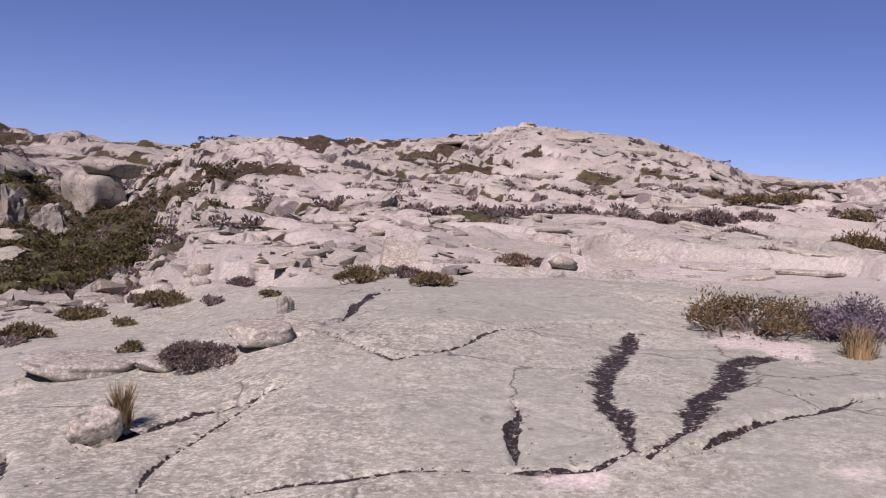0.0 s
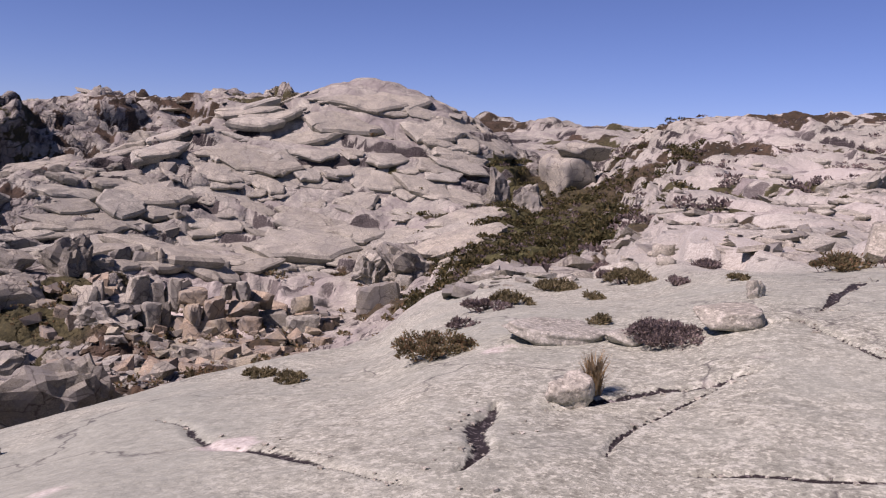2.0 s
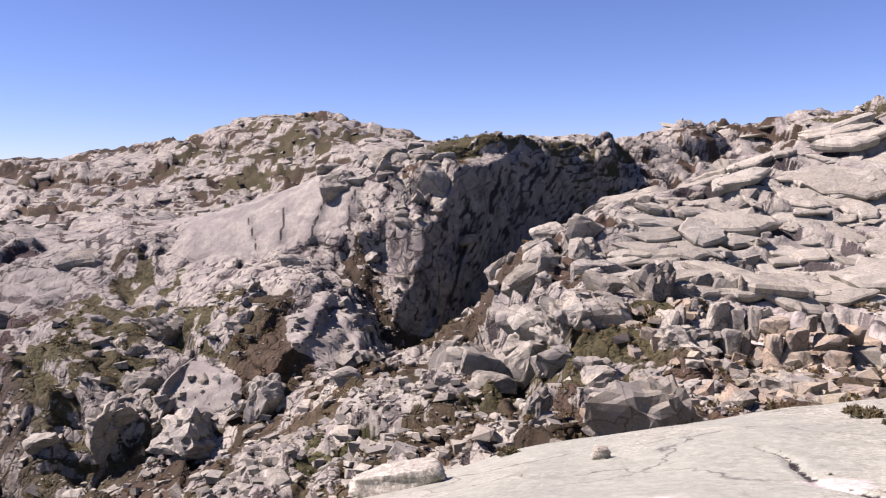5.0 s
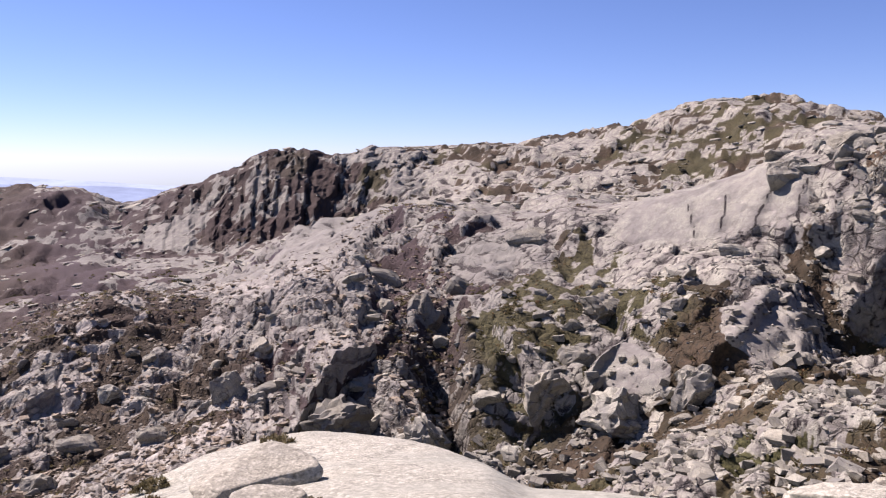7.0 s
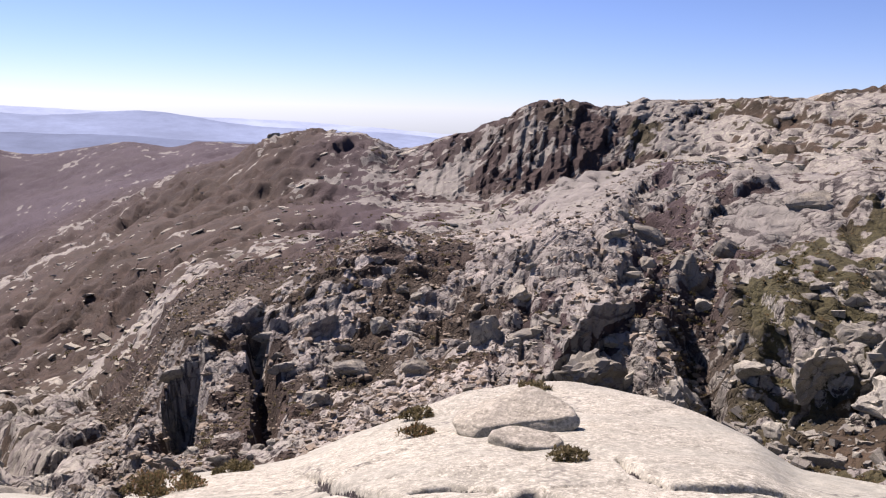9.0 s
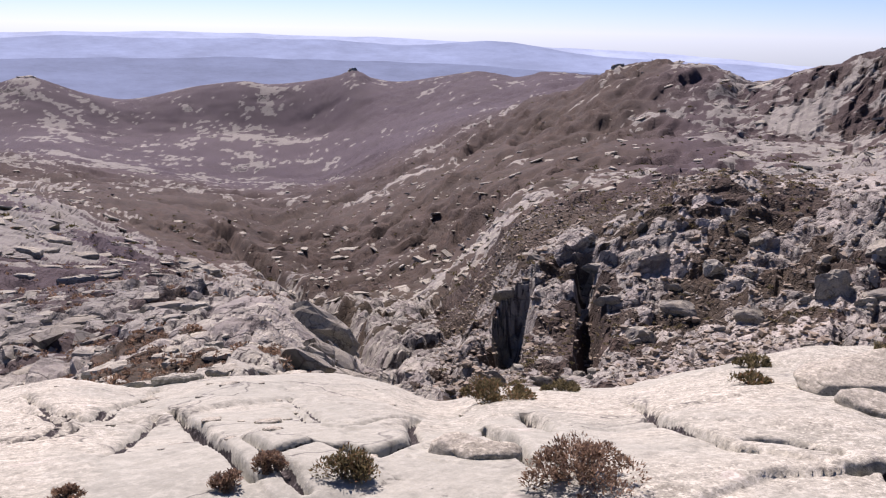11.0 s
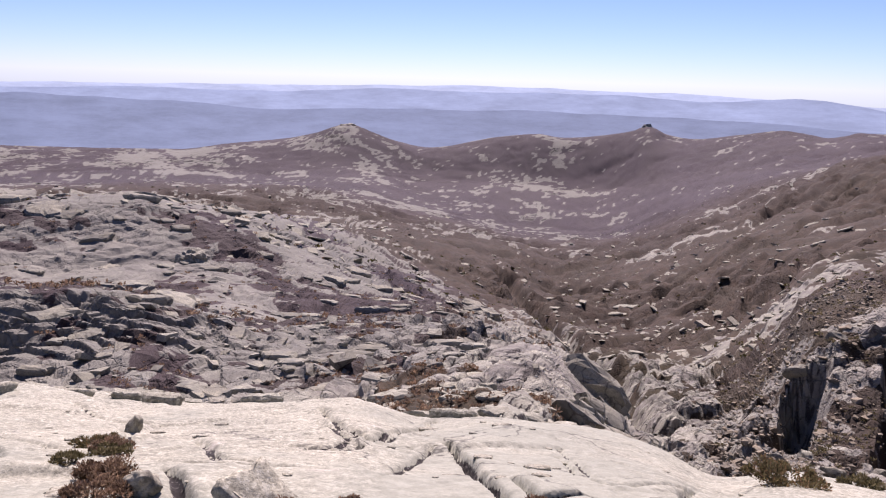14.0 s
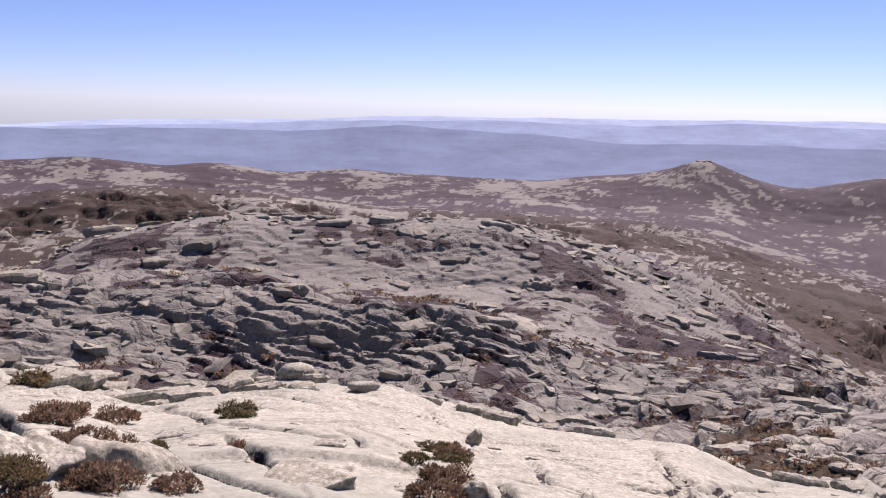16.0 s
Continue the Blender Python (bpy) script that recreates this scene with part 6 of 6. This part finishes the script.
scatter("slope_stones", "flat pale granite stones strewn over the rising slope", "stones", 801, 4800, (-30, 30), (15, 125), (0.18, 1.1), 0.26, STONE, lambda a, r: (a > -2) | (r > 55))
scatter("dome_stones", "broken granite blocks and ledges below the dome", "stones", 802, 4200, (48, 76), (38, 140), (0.25, 1.5), 0.55, STONE)
scatter("cliff_stones", "angular granite blocks below the slab cliff", "stones", 803, 5000, (72, 112), (44, 135), (0.25, 1.6), 0.5, STONE, lambda a, r: r < 104)
scatter("talus", "reddish granite talus blocks on the far bank", "stones", 804, 15000, (98, 140), (66, 170), (0.22, 1.1), 0.55, TALUS)
scatter("rim_rubble", "pale granite rubble beyond the near slabs", "stones", 805, 3000, (138, 216), (14, 46), (0.1, 0.6), 0.36, SLAB)
scatter("ledge_stones", "dark-sided granite ledges and blocks on the rocky rise", "stones", 806, 2000, (140, 216), (46, 270), (0.4, 2.2), 0.32, STONE)
scatter("far_outcrops", "granite outcrops on the far hillsides", "stones", 807, 8500, (40, 216), (190, 900), (1.2, 5.0), 0.2, SLAB)
scatter("pink_blocks", "pinkish freshly broken granite blocks under the ledge", "stones", 808, 900, (38, 60), (44, 62), (0.35, 1.8), 0.6, PINK)


def seam_gravel():
    """Small stones lying in and along the joints of the near slabs, joined."""
    rng = np.random.default_rng(811)
    verts, faces, o = [], [], 0
    for width, depth, ink, lift, *way in SEAMS:
        if way[0][0] > 90:
            continue
        for (a0, r0), (a1, r1) in zip(way, way[1:]):
            for _ in range(int(4 + 30 * width)):
                f = rng.uniform()
                p = np.array(spot(a0 + f * (a1 - a0), r0 + f * (r1 - r0)))
                p[:2] += rng.normal(0, width * 0.8, 2)
                p[2] = height(p[0], p[1]) + 0.006
                v, t = HULLS[int(rng.integers(len(HULLS)))]
                s = 0.006 * (3.6 ** rng.uniform(0, 1) ** 2)
                q = v * np.array([s * 1.3, s, s * 0.6])
                c, d = math.cos(6.283 * f * 7), math.sin(6.283 * f * 7)
                verts.append(np.stack([c * q[:, 0] - d * q[:, 1], d * q[:, 0] + c * q[:, 1], q[:, 2]], 1) + p)
                faces.append(t + o)
                o += len(v)
    me = mesh_of("gravel", np.concatenate(verts), np.concatenate(faces))
    me.materials.append(SLAB)
    return tagged(new("gravel", me), "pink and grey gravel in the rock joints", "gravel", kind="stuff")


seam_gravel()


def scrub(name, label, seed, count, az, r, size, kind, want, leaves=26):
    """Low scrub where the slope carries plants, joined."""
    rng = np.random.default_rng(seed)
    A = rng.uniform(*az, count)
    R = np.exp(rng.uniform(math.log(r[0]), math.log(r[1]), count))
    x, y = -np.sin(np.radians(A)) * R, np.cos(np.radians(A)) * R
    tall = np.array([spot(a, d).z for a, d in zip(A, R)]) - EYE
    veg, green = plants(A, R, x, y, x * 0, x * 0, x * 0 + 0.2, tall)
    keep = veg > want
    A, R = A[keep], R[keep]
    verts, faces, o = [], [], 0
    for a, d in zip(A, R):
        if abs(spot(a, d + 0.8).z - spot(a, d - 0.8).z) > 1.7:
            continue
        s = size[0] * (size[1] / size[0]) ** rng.uniform(0, 1)
        n = 3
        c = rng.normal(size=(n, 3)) * np.array([s * 0.3, s * 0.3, s * 0.05]) + [0, 0, s * 0.2]
        v, f = sprigs(rng, c, np.full(n, s * 0.36), leaves, s * 0.34 * (26 / leaves) ** 0.6, s * 0.085 * (26 / leaves) ** 0.4)
        verts.append(v + np.array(spot(a, d)))
        faces.append(f + o)
        o += len(v)
    me = mesh_of(name, np.concatenate(verts), np.concatenate(faces))
    me.materials.append(LEAF[kind])
    return tagged(new(name, me), label, "scrub", kind="stuff")


scrub("gully_scrub", "dark green scrub filling the gully", 821, 2600, (14, 33), (40, 110), (0.5, 1.3), "dk", 0.5, 46)
scrub("slope_heather", "brown heather tufts dotted over the slope", 822, 4800, (-30, 30), (18, 112), (0.3, 0.95), "hg", 0.10)
scrub("bank_scrub", "olive scrub between the blocks of the bank", 823, 4400, (30, 112), (38, 150), (0.3, 1.0), "gb", 0.3)
scrub("ravine_scrub", "dark scrub in the shaded ravine", 827, 1000, (92, 118), (64, 110), (0.4, 1.0), "dk", 0.45, 40)
scrub("valley_scrub", "dark scrub clumps on the heathy valley sides", 828, 900, (112, 216), (190, 700), (1.0, 2.4), "dk", 0.55)
scrub("talus_scrub", "brown scrub between talus blocks", 824, 2300, (96, 140), (70, 190), (0.4, 1.1), "ol", 0.22)
scrub("rubble_heather", "red-brown heather between pale rubble", 825, 6500, (138, 216), (13, 60), (0.16, 0.6), "rh", 0.16, 30)
scrub("ridge_heath", "brown heath on the rocky rise", 826, 2300, (150, 216), (60, 260), (0.4, 1.3), "rh", 0.35)


# ---- loose stones past the near slabs, each lying by itself ----
def strewn():
    rng = np.random.default_rng(871)
    flats = [boulder_mesh("stone", (1.0, 0.72, 0.34), 870 + k, 0.0, 14, 2, 0.05, 1.2, 2.8) for k in range(6)]
    blocky = [boulder_mesh("stone", (1.0, 0.8, 0.62), 880 + k, 0.0, 14, 2, 0.05, 1.2, 2.8) for k in range(6)]
    for me in flats + blocky:
        me.materials.append(SLAB)
    for az0, az1, r0, r1, count, low, big, label in (
            (139, 214, 12.5, 27, 170, 0.2, 0.7, "pale broken granite stone lying among red-brown heather"),
            (-20, 22, 16, 44, 46, 0.3, 0.9, "pale flat granite stone on the bare rising slope"),
            (36, 74, 12, 40, 16, 0.3, 0.9, "grey granite block below the edge of the slab")):
        for _ in range(count):
            az, r = rng.uniform(az0, az1), math.exp(rng.uniform(math.log(r0), math.log(r1)))
            size = low * (big / low) ** (rng.uniform() ** 1.6)
            ob = new("stone", (flats if rng.random() < 0.6 else blocky)[int(rng.integers(6))])
            tagged(ob, label, "rock", "stones strewn round the slab")
            ob.scale = (size * rng.uniform(0.8, 1.25), size, size * rng.uniform(0.8, 1.2))
            ob.location = spot(az, r) + Vector((0, 0, 0.09 * size))
            ob.rotation_euler = (rng.uniform(-0.2, 0.2), rng.uniform(-0.2, 0.2), rng.uniform(0, 6.28))


strewn()
